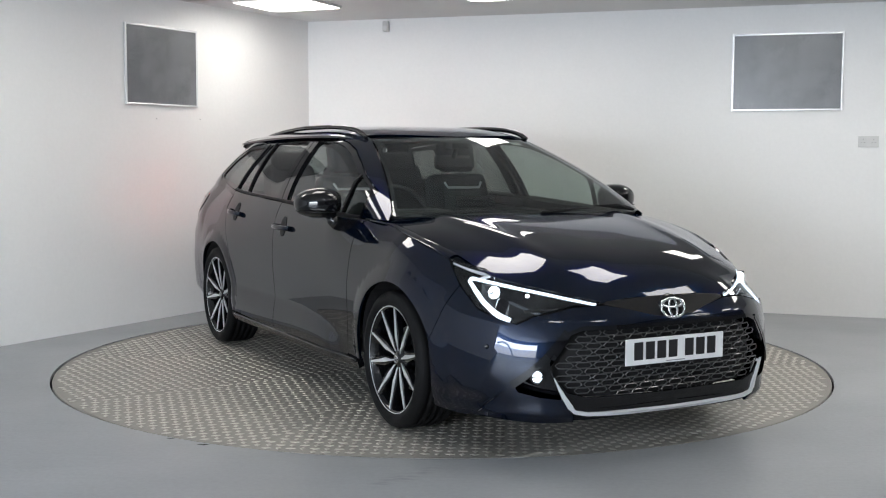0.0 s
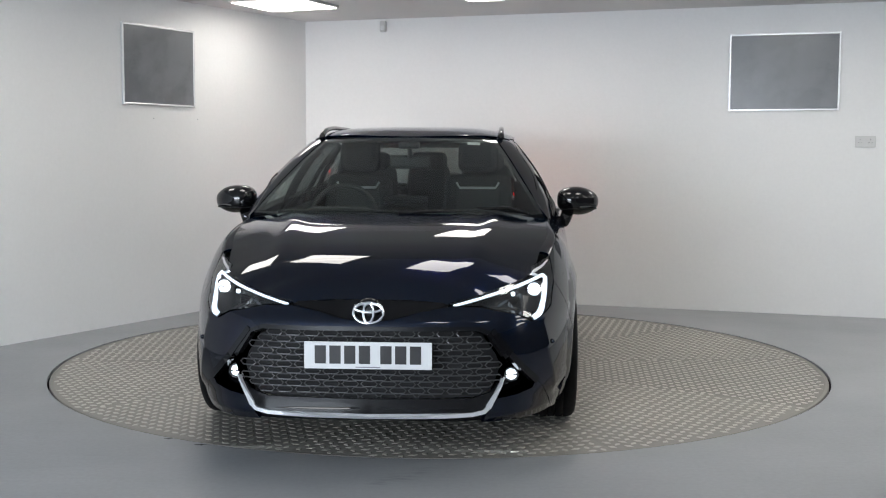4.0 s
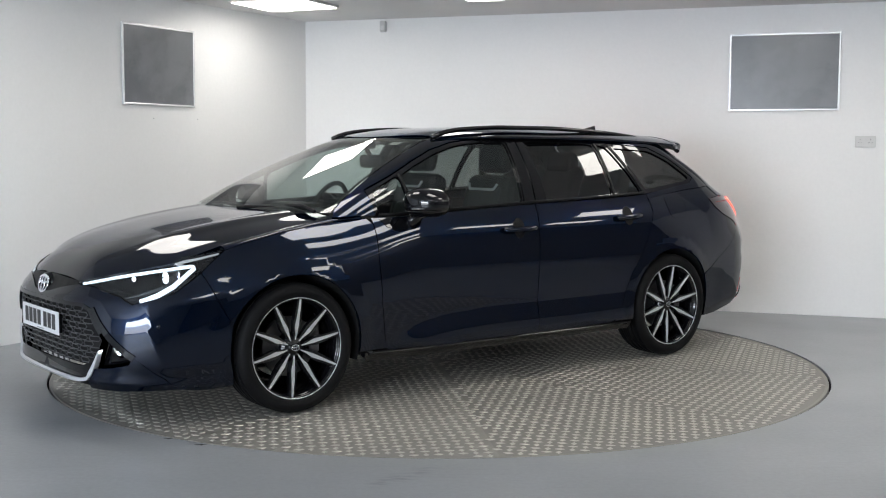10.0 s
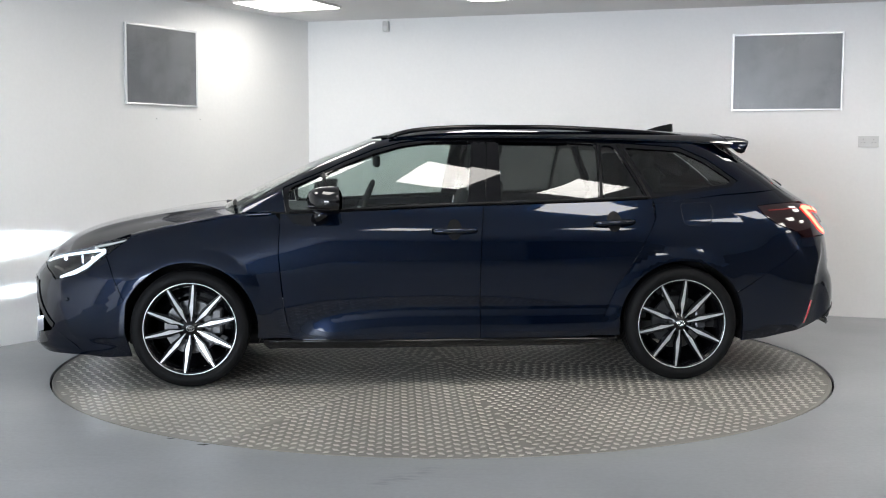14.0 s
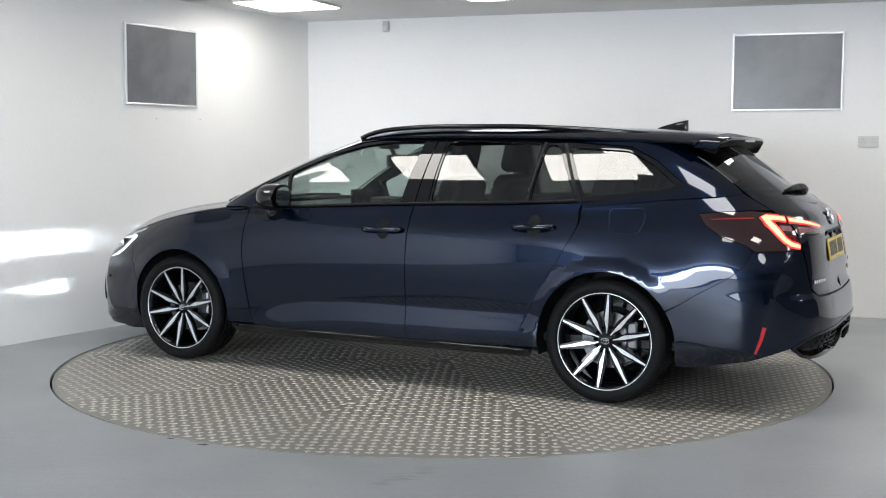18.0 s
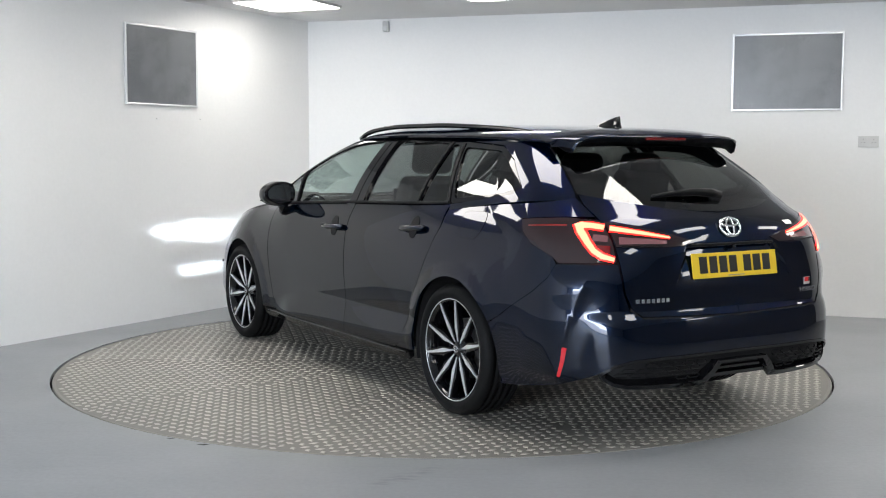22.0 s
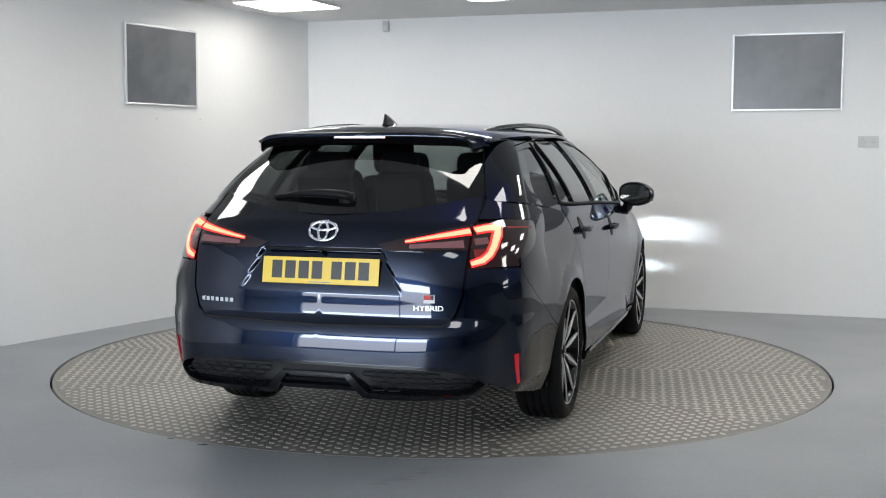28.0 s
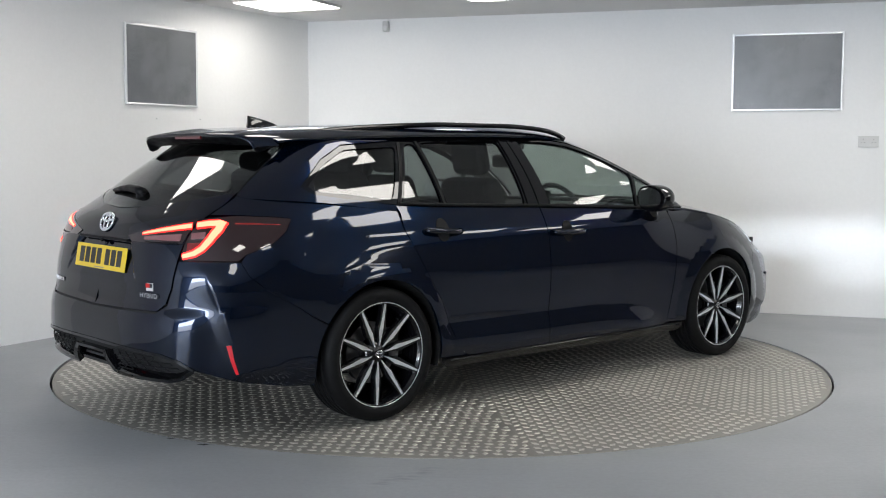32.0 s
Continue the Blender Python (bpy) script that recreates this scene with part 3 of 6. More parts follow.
class Shell:
    """A closed body surface told by its plan at each height: a side, a rounded front and a rounded rear.
    Its first coordinate s runs from the rear centre (-1.2) over the side (0 to 2.4) to the front centre (3.6); the second is z."""

    def __init__(self, side, front, front0, mf, rear, rear0, mr, fold=0.0, nr=None, extra=None, nf=2.0):
        self.side, self.front, self.front0, self.mf = side, front, front0, mf
        self.rear, self.rear0, self.mr, self.fold, self.nr, self.extra, self.nf = rear, rear0, mr, fold, nr, extra, nf

    def __call__(self, s, z):
        s, z = np.asarray(s, float), np.asarray(z, float)
        f0, r0 = self.front0(z), self.rear0(z)
        t = np.clip(s / 2.4, 0, 1)
        x, k = r0 + (f0 - r0) * t, np.ones_like(t)
        y = self.side(x, z)
        for q, m, end, at, n in ((np.clip((s - 2.4) / 1.2, 0, 2), self.mf(z), self.front(z), f0, self.nf), (np.clip(-s / 1.2, 0, 2), self.mr(z), self.rear(z), r0, self.nr(z))):
            c = 1 - q ** n
            x = x + (end - at) * np.maximum(1 - np.abs(c) ** m, 0) ** (1 / n)
            y = y * c
        if self.extra:
            # flares that stand out from the finished plan
            y = y + self.extra(x, z) * np.sign(y)
        if self.fold:
            # a sharp upright fold at the rear bumper's corner, the panel behind it falling away
            u = -2.15 + (0.60 - z) * 0.30 - x
            d = np.where(u < 0, np.exp(-(u / 0.22) ** 2), np.exp(-np.maximum(u, 0) / 0.05)) * self.fold * smooth(0.24, 0.32, z) * smooth(0.84, 0.66, z) * smooth(-1.7, -1.9, x)
            x, y = x - 0.45 * d, y + 0.9 * d * np.sign(y)
            # and one at the front, from the lamp's lower corner down to the bumper's corner
            u = np.abs(y) - 0.700 - (0.58 - z) * 0.18
            d = np.where(u > 0, np.exp(-np.maximum(u, 0) / 0.11), np.exp(np.minimum(u, 0) / 0.055)) * 0.026 * smooth(0.22, 0.29, z) * smooth(0.66, 0.57, z) * smooth(1.55, 1.75, x)
            x, y = x + 0.75 * d, y + 0.65 * d * np.sign(y)
        return np.stack([x, y, z + 0 * x], -1)

    def at_x(self, pts):
        """Side points (x, z) to the surface's coordinates."""
        out = []
        for x, z in pts:
            f0, r0 = float(self.front0(z)), float(self.rear0(z))
            if x > f0:
                s = 2.4 + 1.2 * (1 - (1 - min((x - f0) / (float(self.front(z)) - f0), 1) ** self.nf) ** (1 / float(self.mf(z)))) ** (1 / self.nf)
            elif x < r0:
                s = -1.2 * (1 - (1 - min((x - r0) / (float(self.rear(z)) - r0), 1) ** float(self.nr(z))) ** (1 / float(self.mr(z)))) ** (1 / float(self.nr(z)))
            else:
                s = 2.4 * (x - r0) / (f0 - r0)
            out.append((s, z))
        return out

    def at_y(self, pts, end=1):
        """Front (end 1) or rear (end -1) points (y, z) to the surface's coordinates."""
        out = []
        for y, z in pts:
            w = float(self.side(self.front0(z) if end > 0 else self.rear0(z), z))
            p = (1 - min(abs(y) / w, 1)) ** (1 / self.nf if end > 0 else 1 / float(self.nr(z)))
            out.append((2.4 + 1.2 * p, z) if end > 0 else (-1.2 * p, z))
        return out


def leaning(zs, lean, z0, y0):
    """A section told by its lean from the upright at several heights, summed up from the point (z0, y0)."""
    grid = np.arange(zs[0], zs[-1] + 1e-6, 0.01)
    th = np.interp(grid, zs, lean)
    y = -np.concatenate([[0], np.cumsum((th[1:] + th[:-1]) / 2 * 0.01)])
    return curve1(grid, y - np.interp(z0, grid, y) + y0)


# the doors' section: full at two thirds of its height, tucked in below; a flare under a crease near the sill
SEC_MID = leaning([0.16, 0.20, 0.235, 0.262, 0.30, 0.42, 0.58, 0.66, 0.72, 0.81, 0.86, 0.90, 0.95, 1.06],
                  [-1.2, -1.0, -0.5, -0.14, -0.10, -0.10, -0.08, 0.0, 0.05, 0.135, 0.25, 0.40, 0.52, 0.55], 0.66, 0.888)
FLARE = leaning([-0.32, -0.20, -0.14, -0.10, -0.05, -0.02, -0.005, 0.01, 0.6], [0.0, 0.05, 0.09, 0.16, 0.28, 0.31, 0.16, 0.0, 0.0], 0.3, 0.0)
CREASE = curve1([1.0, 0.78, 0.6, 0.4, 0.0, -0.9, -1.3], [0.30, 0.335, 0.385, 0.415, 0.430, 0.430, 0.43])
SEC_FRONT = curve1([0.16, 0.22, 0.30, 0.45, 0.60, 0.70, 0.78, 0.84, 0.88, 0.91, 0.94], [0.842, 0.858, 0.872, 0.886, 0.893, 0.880, 0.858, 0.828, 0.795, 0.765, 0.72])
SEC_REAR = curve1([0.16, 0.22, 0.30, 0.45, 0.60, 0.70, 0.80, 0.88, 0.95, 1.02, 1.10], [0.81, 0.842, 0.860, 0.876, 0.885, 0.886, 0.877, 0.859, 0.828, 0.785, 0.737])


def smooth(a, b, x):
    t = np.clip((x - a) / (b - a), 0, 1)
    return t * t * (3 - 2 * t)


def side_base(x, z):
    wf, wr = smooth(0.55, 1.25, x), smooth(-0.45, -1.25, x)
    y = SEC_MID(z) * (1 - wf) * (1 - wr) + SEC_FRONT(z) * wf + SEC_REAR(z) * wr
    y = y - 0.050 * smooth(-1.0, -2.0, x) * smooth(0.58, 0.86, z)
    return y + FLARE(z - CREASE(x)) * smooth(0.86, 0.55, x) * smooth(-1.12, -0.90, x)


def arch_flare(x, z):
    """The raised band round each wheel opening: a crisp outer edge, rounding over to the lip."""
    y = 0 * x * z
    for cx, tall, wide in ((1.35, 0.011, 0.075), (-1.35, 0.012, 0.060)):
        r = np.hypot(x - cx, z - 0.315)
        u = np.clip((r - 0.372) / wide, 0, 1)
        y = y + tall * (1 - u) * (1 + 0.25 * u) * smooth(0.12, 0.24, z) * smooth(-1.74, -1.50, x)
    return y


def side_low(x, z):
    return side_base(x, z) + arch_flare(x, z)


def low_y(x, z):
    """The half-width of the lower body, with the nose's rounding."""
    t = np.clip((x - 1.25) / (LOW.front(z) - 1.25), 0, 1)
    return side_base(np.minimum(x, 1.25), z) * (1 - t * t) ** (1 / LOW.mf(z)) + arch_flare(x, z)


def constant(v):
    return lambda z: np.full_like(np.asarray(z, float), v)


def low_extra(x, z):
    """The wheel-arch bands, and the lower body drawn in behind the rear wheels."""
    return arch_flare(x, z) - 0.046 * smooth(-1.55, -2.0, x) * smooth(-2.34, -2.16, x) * smooth(0.86, 0.58, z)


LOW = Shell(side_base,
            curve1([0.14, 0.18, 0.20, 0.26, 0.40, 0.52, 0.58, 0.62, 0.66, 0.70, 0.76], [2.22, 2.26, 2.275, 2.27, 2.285, 2.30, 2.29, 2.262, 2.228, 2.195, 2.10]),
            constant(1.25), curve1([0.16, 0.30, 0.42, 0.55, 0.75], [4.8, 4.7, 4.2, 3.4, 2.9]),
            curve1([0.16, 0.22, 0.28, 0.34, 0.42, 0.50, 0.555, 0.60, 0.70, 0.80, 0.90, 0.945, 0.975, 1.00, 1.04, 1.10],
                   [-2.20, -2.30, -2.37, -2.39, -2.39, -2.385, -2.372, -2.352, -2.346, -2.332, -2.308, -2.290, -2.266, -2.234, -2.18, -2.09]),
            lambda z: -1.75 + 0.25 * smooth(0.84, 1.04, z), lambda z: 4.2 - 2.0 * smooth(0.82, 1.06, z), 0.03,
            lambda z: 2.4 + 1.6 * smooth(0.84, 1.04, z), low_extra)

# greenhouse: plan by height above the belt line
def UP_Y(z):
    """Half-width of the greenhouse at mid-length, by height: gently curved glass, turning in fast under the roof."""
    d = z - 0.97
    return 0.822 - 0.345 * d - 0.80 * d * d - 26 * np.maximum(z - 1.32, 0) ** 2


def side_up(x, z):
    return UP_Y(z) * (1 - 0.062 * smooth(-0.7, -1.9, x) - 0.05 * smooth(0.1, 1.0, x))


def WS(z):
    d = z - 1.125
    return 0.895 - 2.15 * d - 1.0 * d * d


def RG(z):
    return -1.841 + 1.40 * (z - 1.278) - 0.3 * (z - 1.16) ** 2


def up_rear0(z):
    """Where the greenhouse starts to round off to the rear: as the body at the belt, later above it."""
    k = smooth(1.30, 1.0, z)
    return (RG(z) + 0.60) * (1 - k) - 1.50 * k


UP = Shell(side_up, WS, lambda z: WS(z) - 0.44, constant(2.7), RG, up_rear0, constant(1.95), 0.0, constant(4.0), None, 4.2)

ROOF_C = curve1([-2.05, -1.95, -1.7, -1.3, -0.8, -0.3, 0.0, 0.2, 0.35, 0.5], [1.335, 1.352, 1.383, 1.405, 1.418, 1.422, 1.412, 1.389, 1.356, 1.31])


def roof_z(x, y):
    k = np.abs(y) / (0.60 - 0.03 * smooth(-0.8, -2.0, x))
    return np.stack([x + 0 * y, y + 0 * x, ROOF_C(x) - 0.012 * k ** 2 - 0.052 * k ** 5], -1)


HOOD_C = curve1([0.95, 1.2, 1.32, 1.56, 1.73, 1.9, 2.02, 2.1, 2.15, 2.18, 2.20, 2.215, 2.25], [0.992, 0.965, 0.952, 0.922, 0.893, 0.856, 0.816, 0.776, 0.742, 0.712, 0.686, 0.662, 0.60])
HOOD_D = curve1([0.9, 1.2, 1.67, 1.85, 2.02, 2.12, 2.215, 2.25], [0.042, 0.046, 0.100, 0.150, 0.222, 0.37, 0.40, 0.42])


def hood_z(x, y):
    k = np.abs(y) / 0.75
    ridge = 0.010 * np.exp(-((np.abs(y) - 0.50 + 0.10 * (x - 1.2)) / 0.06) ** 2) * smooth(2.15, 1.8, x)
    return np.stack([x + 0 * y, y + 0 * x, HOOD_C(x) - HOOD_D(x) * k ** 3.1 + ridge], -1)


def arc(cx, cz, r, a0, a1, n=18):
    return [(cx + r * math.cos(radians(a0 + (a1 - a0) * i / n)), cz + r * math.sin(radians(a0 + (a1 - a0) * i / n))) for i in range(n + 1)]


def low_x(pts):
    return LOW.at_x(dense(pts, 0.03, False))


def low_f(pts):
    return LOW.at_y(dense(pts, 0.03, False), 1)


def low_r(pts):
    return LOW.at_y(dense(pts, 0.03, False), -1)


def up_x(pts):
    return UP.at_x(dense(pts, 0.03, False))


SIDES = (1, -1)
BELT = curve1([1.05, 0.83, 0.5, 0.2, -0.22, -0.73, -1.195, -1.6], [0.945, 0.932, 0.945, 0.959, 0.976, 0.992, 1.012, 1.06])


# ---------- the car: panels ----------
def belt(x0, x1, dz=0.0, n=12):
    return [(x, float(BELT(x)) + dz) for x in np.linspace(x0, x1, n)]


FENDER_TOP = [(1.02, 0.925), (1.2, 0.905), (1.4, 0.875), (1.55, 0.84), (1.672, 0.803)]


def hood_edge(x):
    """Where the bonnet meets the wing and the lamps, across."""
    return float(curve1([0.95, 1.1, 1.4, 1.672, 1.895, 2.015, 2.141, 2.207], [0.745, 0.75, 0.745, 0.705, 0.662, 0.585, 0.452, 0.322])(x))


def tail_surface(s, z):
    """The tailgate: the body surface with a recess for the plate and a crease above the lamps."""
    p = LOW(s, z)
    y, h = np.abs(p[..., 1]), p[..., 2]
    wide = 0.266 + (0.855 - h) * 0.56
    deep = 0.022 * np.clip((h - 0.687) / 0.168, 0, 1)
    p[..., 0] += deep * smooth(wide + 0.007, wide - 0.007, y) * smooth(0.868, 0.857, h)
    return p


def car_panels():
    # bonnet
    edge = [(x, hood_edge(x)) for x in np.concatenate([np.linspace(1.02, 2.0, 20), np.linspace(2.02, 2.207, 12)])]
    edge += [(2.207 + 0.006 * (1 - (y / 0.322) ** 2), y) for y in np.linspace(0.29, 0.0, 10)]
    cowl = [(1.02 + 0.20 * (1 - (y / 0.748) ** 2), y) for y in np.linspace(0.0, 0.748, 10)]
    pts = dense(cowl + edge, 0.03)
    pts[:, 1] = np.maximum(pts[:, 1], 0)
    panel("bonnet", pts, hood_z, M_PAINT, car, both=True, gap=0.0, h=0.025)
    for sd in SIDES:
        # wing
        low = [(0.87, 0.90), (0.876, 0.714), (0.856, 0.498), (0.833, 0.342), (0.815, 0.262)]
        arch = arc(1.35, 0.315, 0.362, 188, 22, 26)
        pts = low_x([(1.02, 0.93)] + FENDER_TOP[1:] + [(1.77, 0.73), (1.80, 0.705)]) + low_x([(1.80, 0.70)] + arch[::-1]) + low_x([(0.965, 0.26), (0.815, 0.262)]) + low_x(low[::-1]) + low_x([(0.90, 0.935)])
        panel("front_wing", pts, LOW, M_PAINT, car, sd, h=0.02)
        # top of the wing, from the side up to the bonnet's edge

        def crown(u, v):
            x = 0.92 + u * 0.752
            ze = curve1([0.92, 1.02, 1.2, 1.4, 1.55, 1.672], [0.93, 0.925, 0.905, 0.875, 0.84, 0.803])(x)
            yo = low_y(x, ze)
            yi = curve1([0.92, 1.1, 1.4, 1.672], [0.745, 0.75, 0.745, 0.700])(x) + 0.002
            zi = hood_z(x, yi)[..., 2]
            w = np.sin(v * math.pi / 2)
            return np.stack([x, yo + (yi - yo) * (1 - np.cos(v * math.pi / 2)), ze + (zi - ze) * w], -1)
        panel("wing_crown", dense([(0, 0), (1, 0), (1, 1), (0, 1)], 0.1), crown, M_PAINT, car, sd, h=0.12, gap=0.0)
        # front door
        back = [(-0.239, 0.977), (-0.222, 0.808), (-0.214, 0.560), (-0.219, 0.262)]
        pts = low_x(belt(0.87, -0.239)) + low_x(back) + low_x([(-0.219, 0.25), (0.80, 0.25), (0.822, 0.27)]) + low_x([(0.833, 0.342), (0.856, 0.498), (0.876, 0.714), (0.87, 0.92)])
        panel("front_door_panel", pts, LOW, M_PAINT, car, sd, h=0.02)
        # rear door
        pts = low_x(belt(-0.239, -1.20)) + low_x([(-1.183, 0.871), (-1.099, 0.716), (-0.979, 0.530), (-0.90, 0.36), (-0.86, 0.29), (-0.82, 0.262)]) + low_x([(-0.80, 0.255), (-0.219, 0.25)]) + low_x(back[::-1])
        panel("rear_door_panel", pts, LOW, M_PAINT, car, sd, h=0.02)
        # rear quarter
        archr = arc(-1.35, 0.315, 0.359, -8, 150, 26)
        pts = low_x([(-1.203, 0.985), (-1.40, 1.01), (-1.6, 1.035), (-1.8, 1.05), (-1.95, 1.06)]) + low_r([(0.618, 1.070), (0.618, 0.99)]) + low_x([(-2.03, 0.990), (-1.90, 0.983), (-1.797, 0.972), (-1.835, 0.915), (-1.91, 0.866), (-2.036, 0.822), (-2.06, 0.79)]) \
            + low_x([(-2.03, 0.73), (-1.95, 0.665), (-1.80, 0.575)]) + low_x(archr[::-1]) \
            + low_x([(-0.975, 0.262), (-0.83, 0.262)]) + low_x([(-0.90, 0.36), (-0.979, 0.53), (-1.099, 0.716), (-1.183, 0.871)])
        panel("rear_quarter", pts, LOW, M_PAINT, car, sd, gap=0.0006, h=0.02)
        # sill
        pts = low_x([(0.96, 0.255), (-0.97, 0.255)]) + low_x([(-0.965, 0.235), (-0.95, 0.210), (0.93, 0.203), (0.96, 0.228)])
        skirt = panel("side_skirt", pts, LOW, M_GLOSSBLACK, car, sd, lift=0.006, skirt=0.03)
        xs = np.linspace(0.93, -0.93, 30)
        part("sill_trim", tube([(x, sd * (float(side_low(np.array(x), np.array(0.240))) + 0.004), 0.243) for x in xs], 0.011, 10, flat=0.7), M_GLOSSBLACK, skirt, "", True)
    # front bumper, in one piece round the nose
    pts = low_x([(1.690, 0.40), (1.686, 0.451), (1.742, 0.57), (1.80, 0.697)]) + low_x([(1.803, 0.70), (1.925, 0.612)]) \
        + low_f([(0.655, 0.565), (0.60, 0.598), (0.45, 0.634), (0.325, 0.640), (0.20, 0.618), (0.10, 0.592), (0.0, 0.582)]) \
        + low_f([(0.0, 0.562), (0.44, 0.560), (0.50, 0.54), (0.60, 0.41), (0.70, 0.30), (0.742, 0.22), (0.752, 0.165)]) + low_x([(1.86, 0.158), (1.79, 0.155), (1.668, 0.165), (1.692, 0.30)])
    panel("front_bumper", pts, LOW, M_PAINT, car, both=True, gap=0.0, h=0.018)
    # gloss black bar between the lamps
    pts = low_f([(0.0, 0.668), (0.30, 0.658), (0.318, 0.646), (0.20, 0.622), (0.10, 0.596), (0.0, 0.586)])
    panel("nose_bar", pts, LOW, M_TRIM, car, both=True, gap=0.0, lift=-0.004)
    # tailgate below the glass
    pts = low_r([(0.0, 1.008), (0.25, 1.018), (0.48, 1.055), (0.60, 1.085)]) + low_r([(0.612, 1.0), (0.61, 0.87), (0.60, 0.68), (0.575, 0.61), (0.53, 0.575), (0.0, 0.562)])
    panel("tailgate", pts, tail_surface, M_PAINT, car, both=True, gap=0.0, h=0.011)
    # rear bumper
    pts = low_r([(0.0, 0.553), (0.53, 0.565), (0.585, 0.60), (0.61, 0.68), (0.615, 0.795)]) + low_x([(-2.061, 0.789), (-2.031, 0.7285), (-1.951, 0.6635), (-1.801, 0.5735)]) + low_x(arc(-1.35, 0.315, 0.359, 151, 180, 6) + [(-1.708, 0.215)]) \
        + low_x([(-1.85, 0.225), (-2.05, 0.26)]) + low_r([(0.72, 0.33), (0.60, 0.385), (0.45, 0.395), (0.0, 0.398)])
    panel("rear_bumper", pts, LOW, M_PAINT, car, both=True, gap=0.0, h=0.018)
    # black diffuser
    pts = low_r([(0.0, 0.394), (0.45, 0.391), (0.60, 0.38), (0.715, 0.325), (0.66, 0.285), (0.42, 0.265), (0.20, 0.265), (0.13, 0.30), (0.0, 0.30)])
    panel("rear_diffuser", pts, LOW, M_INNER, car, both=True, gap=0.0, lift=-0.035, skirt=0.05)
    # roof
    pts = [(0.352 - 0.17 * (y / 0.58) ** 2, y) for y in np.linspace(0, 0.565, 10)] + [(x, 0.596 - 0.03 * float(smooth(-0.8, -2.0, np.array(x))) - 0.028 * float(smooth(-0.25, 0.18, np.array(x)))) for x in np.linspace(0.15, -1.72, 24)] \
        + [(-1.735, y) for y in np.linspace(0.54, 0, 10)]
    pts = dense(pts, 0.04)
    panel("roof", pts, roof_z, M_PAINT, car, both=True, gap=0.0, h=0.035)
    # windscreen and rear window
    ws = UP.at_y(dense([(0.0, 1.350), (0.25, 1.347), (0.490, 1.334), (0.570, 1.22), (0.672, 1.06), (0.735, 0.96), (0.5, 0.95), (0.0, 0.95)], 0.03, False), 1)
    panel("windscreen", ws, UP, M_GLASS, car, both=True, gap=0.0, skirt=0.0, h=0.035)
    # black printed border along the windscreen's top and sides
    band = UP.at_y(dense([(0.0, 1.349), (0.25, 1.346), (0.489, 1.333), (0.569, 1.22), (0.671, 1.06), (0.724, 0.972), (0.709, 0.972), (0.656, 1.06), (0.554, 1.22), (0.478, 1.319), (0.25, 1.331), (0.0, 1.334)], 0.03, False), 1)
    panel("windscreen_border", band, UP, M_TRIM, car, both=True, gap=0.0, skirt=0.0, h=0.03, lift=-0.003)
    rg = UP.at_y(dense([(0.0, 1.345), (0.46, 1.335), (0.520, 1.29), (0.576, 1.16), (0.605, 1.083), (0.48, 1.05), (0.25, 1.014), (0.0, 1.004)], 0.03, False), -1)
    panel("rear_window", rg, UP, M_PRIVACY, car, both=True, gap=0.0, skirt=0.0, h=0.035, lift=0.002)
    for sd in SIDES:
        # A pillar and roof side, one painted piece
        def rim_front(z0, z1, n=12):
            return UP.at_y([(float(curve1([0.93, 0.96, 1.06, 1.22, 1.348], [0.77, 0.742, 0.679, 0.577, 0.490])(z)), z) for z in np.linspace(z0, z1, n)], 1)
        top_line = [(0.852, 1.075), (0.672, 1.150), (0.515, 1.220), (0.357, 1.283), (0.2, 1.325), (0.011, 1.347), (-0.226, 1.358), (-0.431, 1.356), (-0.747, 1.346), (-1.065, 1.326), (-1.39, 1.303), (-1.54, 1.235), (-1.705, 1.110)]
        pts = rim_front(0.94, 1.35) + UP.at_x(dense([(0.25, 1.36), (0.0, 1.368), (-0.9, 1.368), (-1.45, 1.362), (-1.63, 1.352)], 0.05, False)) \
            + UP.at_y(dense([(0.475, 1.350), (0.527, 1.29), (0.583, 1.16), (0.610, 1.083), (0.618, 1.070)], 0.03, False), -1) \
            + up_x([(-1.95, 1.06), (-1.8, 1.05), (-1.6, 1.035), (-1.40, 1.01), (-1.20, 0.985), (-1.195, 1.012), (-1.655, 1.075), (-1.705, 1.110)]) + up_x(top_line[::-1]) + up_x([(0.86, 1.06), (0.84, 0.94), (0.95, 0.945)])
        panel("roof_side", pts, UP, M_PAINT, car, sd, gap=0.0, h=0.022)
        # black surround of the side windows with the panes in it
        panes = [
            ("front_quarter_pane", [(0.822, 0.955), (0.825, 1.060), (0.80, 1.080), (0.64, 1.150), (0.60, 0.955)], M_GLASS),
            ("front_door_window", [(0.60, 0.958), (0.63, 1.145), (0.515, 1.198), (0.357, 1.260), (0.2, 1.303), (0.011, 1.327), (-0.195, 1.335), (-0.15, 0.985), (0.2, 0.968)], M_GLASS),
            ("rear_door_window", [(-0.335, 0.995), (-0.345, 1.335), (-0.431, 1.336), (-0.747, 1.326), (-0.905, 1.316), (-0.885, 1.012)], M_PRIVACY),
            ("rear_fixed_pane", [(-0.912, 1.013), (-0.935, 1.313), (-1.005, 1.308), (-1.155, 1.022)], M_PRIVACY),
            ("quarter_window", [(-1.205, 1.040), (-1.065, 1.298), (-1.39, 1.279), (-1.525, 1.215), (-1.665, 1.110), (-1.63, 1.090)], M_PRIVACY)]
        holes, polys = [], []
        for nm, pl, gm in panes:
            q = np.array(up_x([*rounded(pl, 0.03), rounded(pl, 0.03)[0]])[:-1])
            polys.append((nm, q, gm))
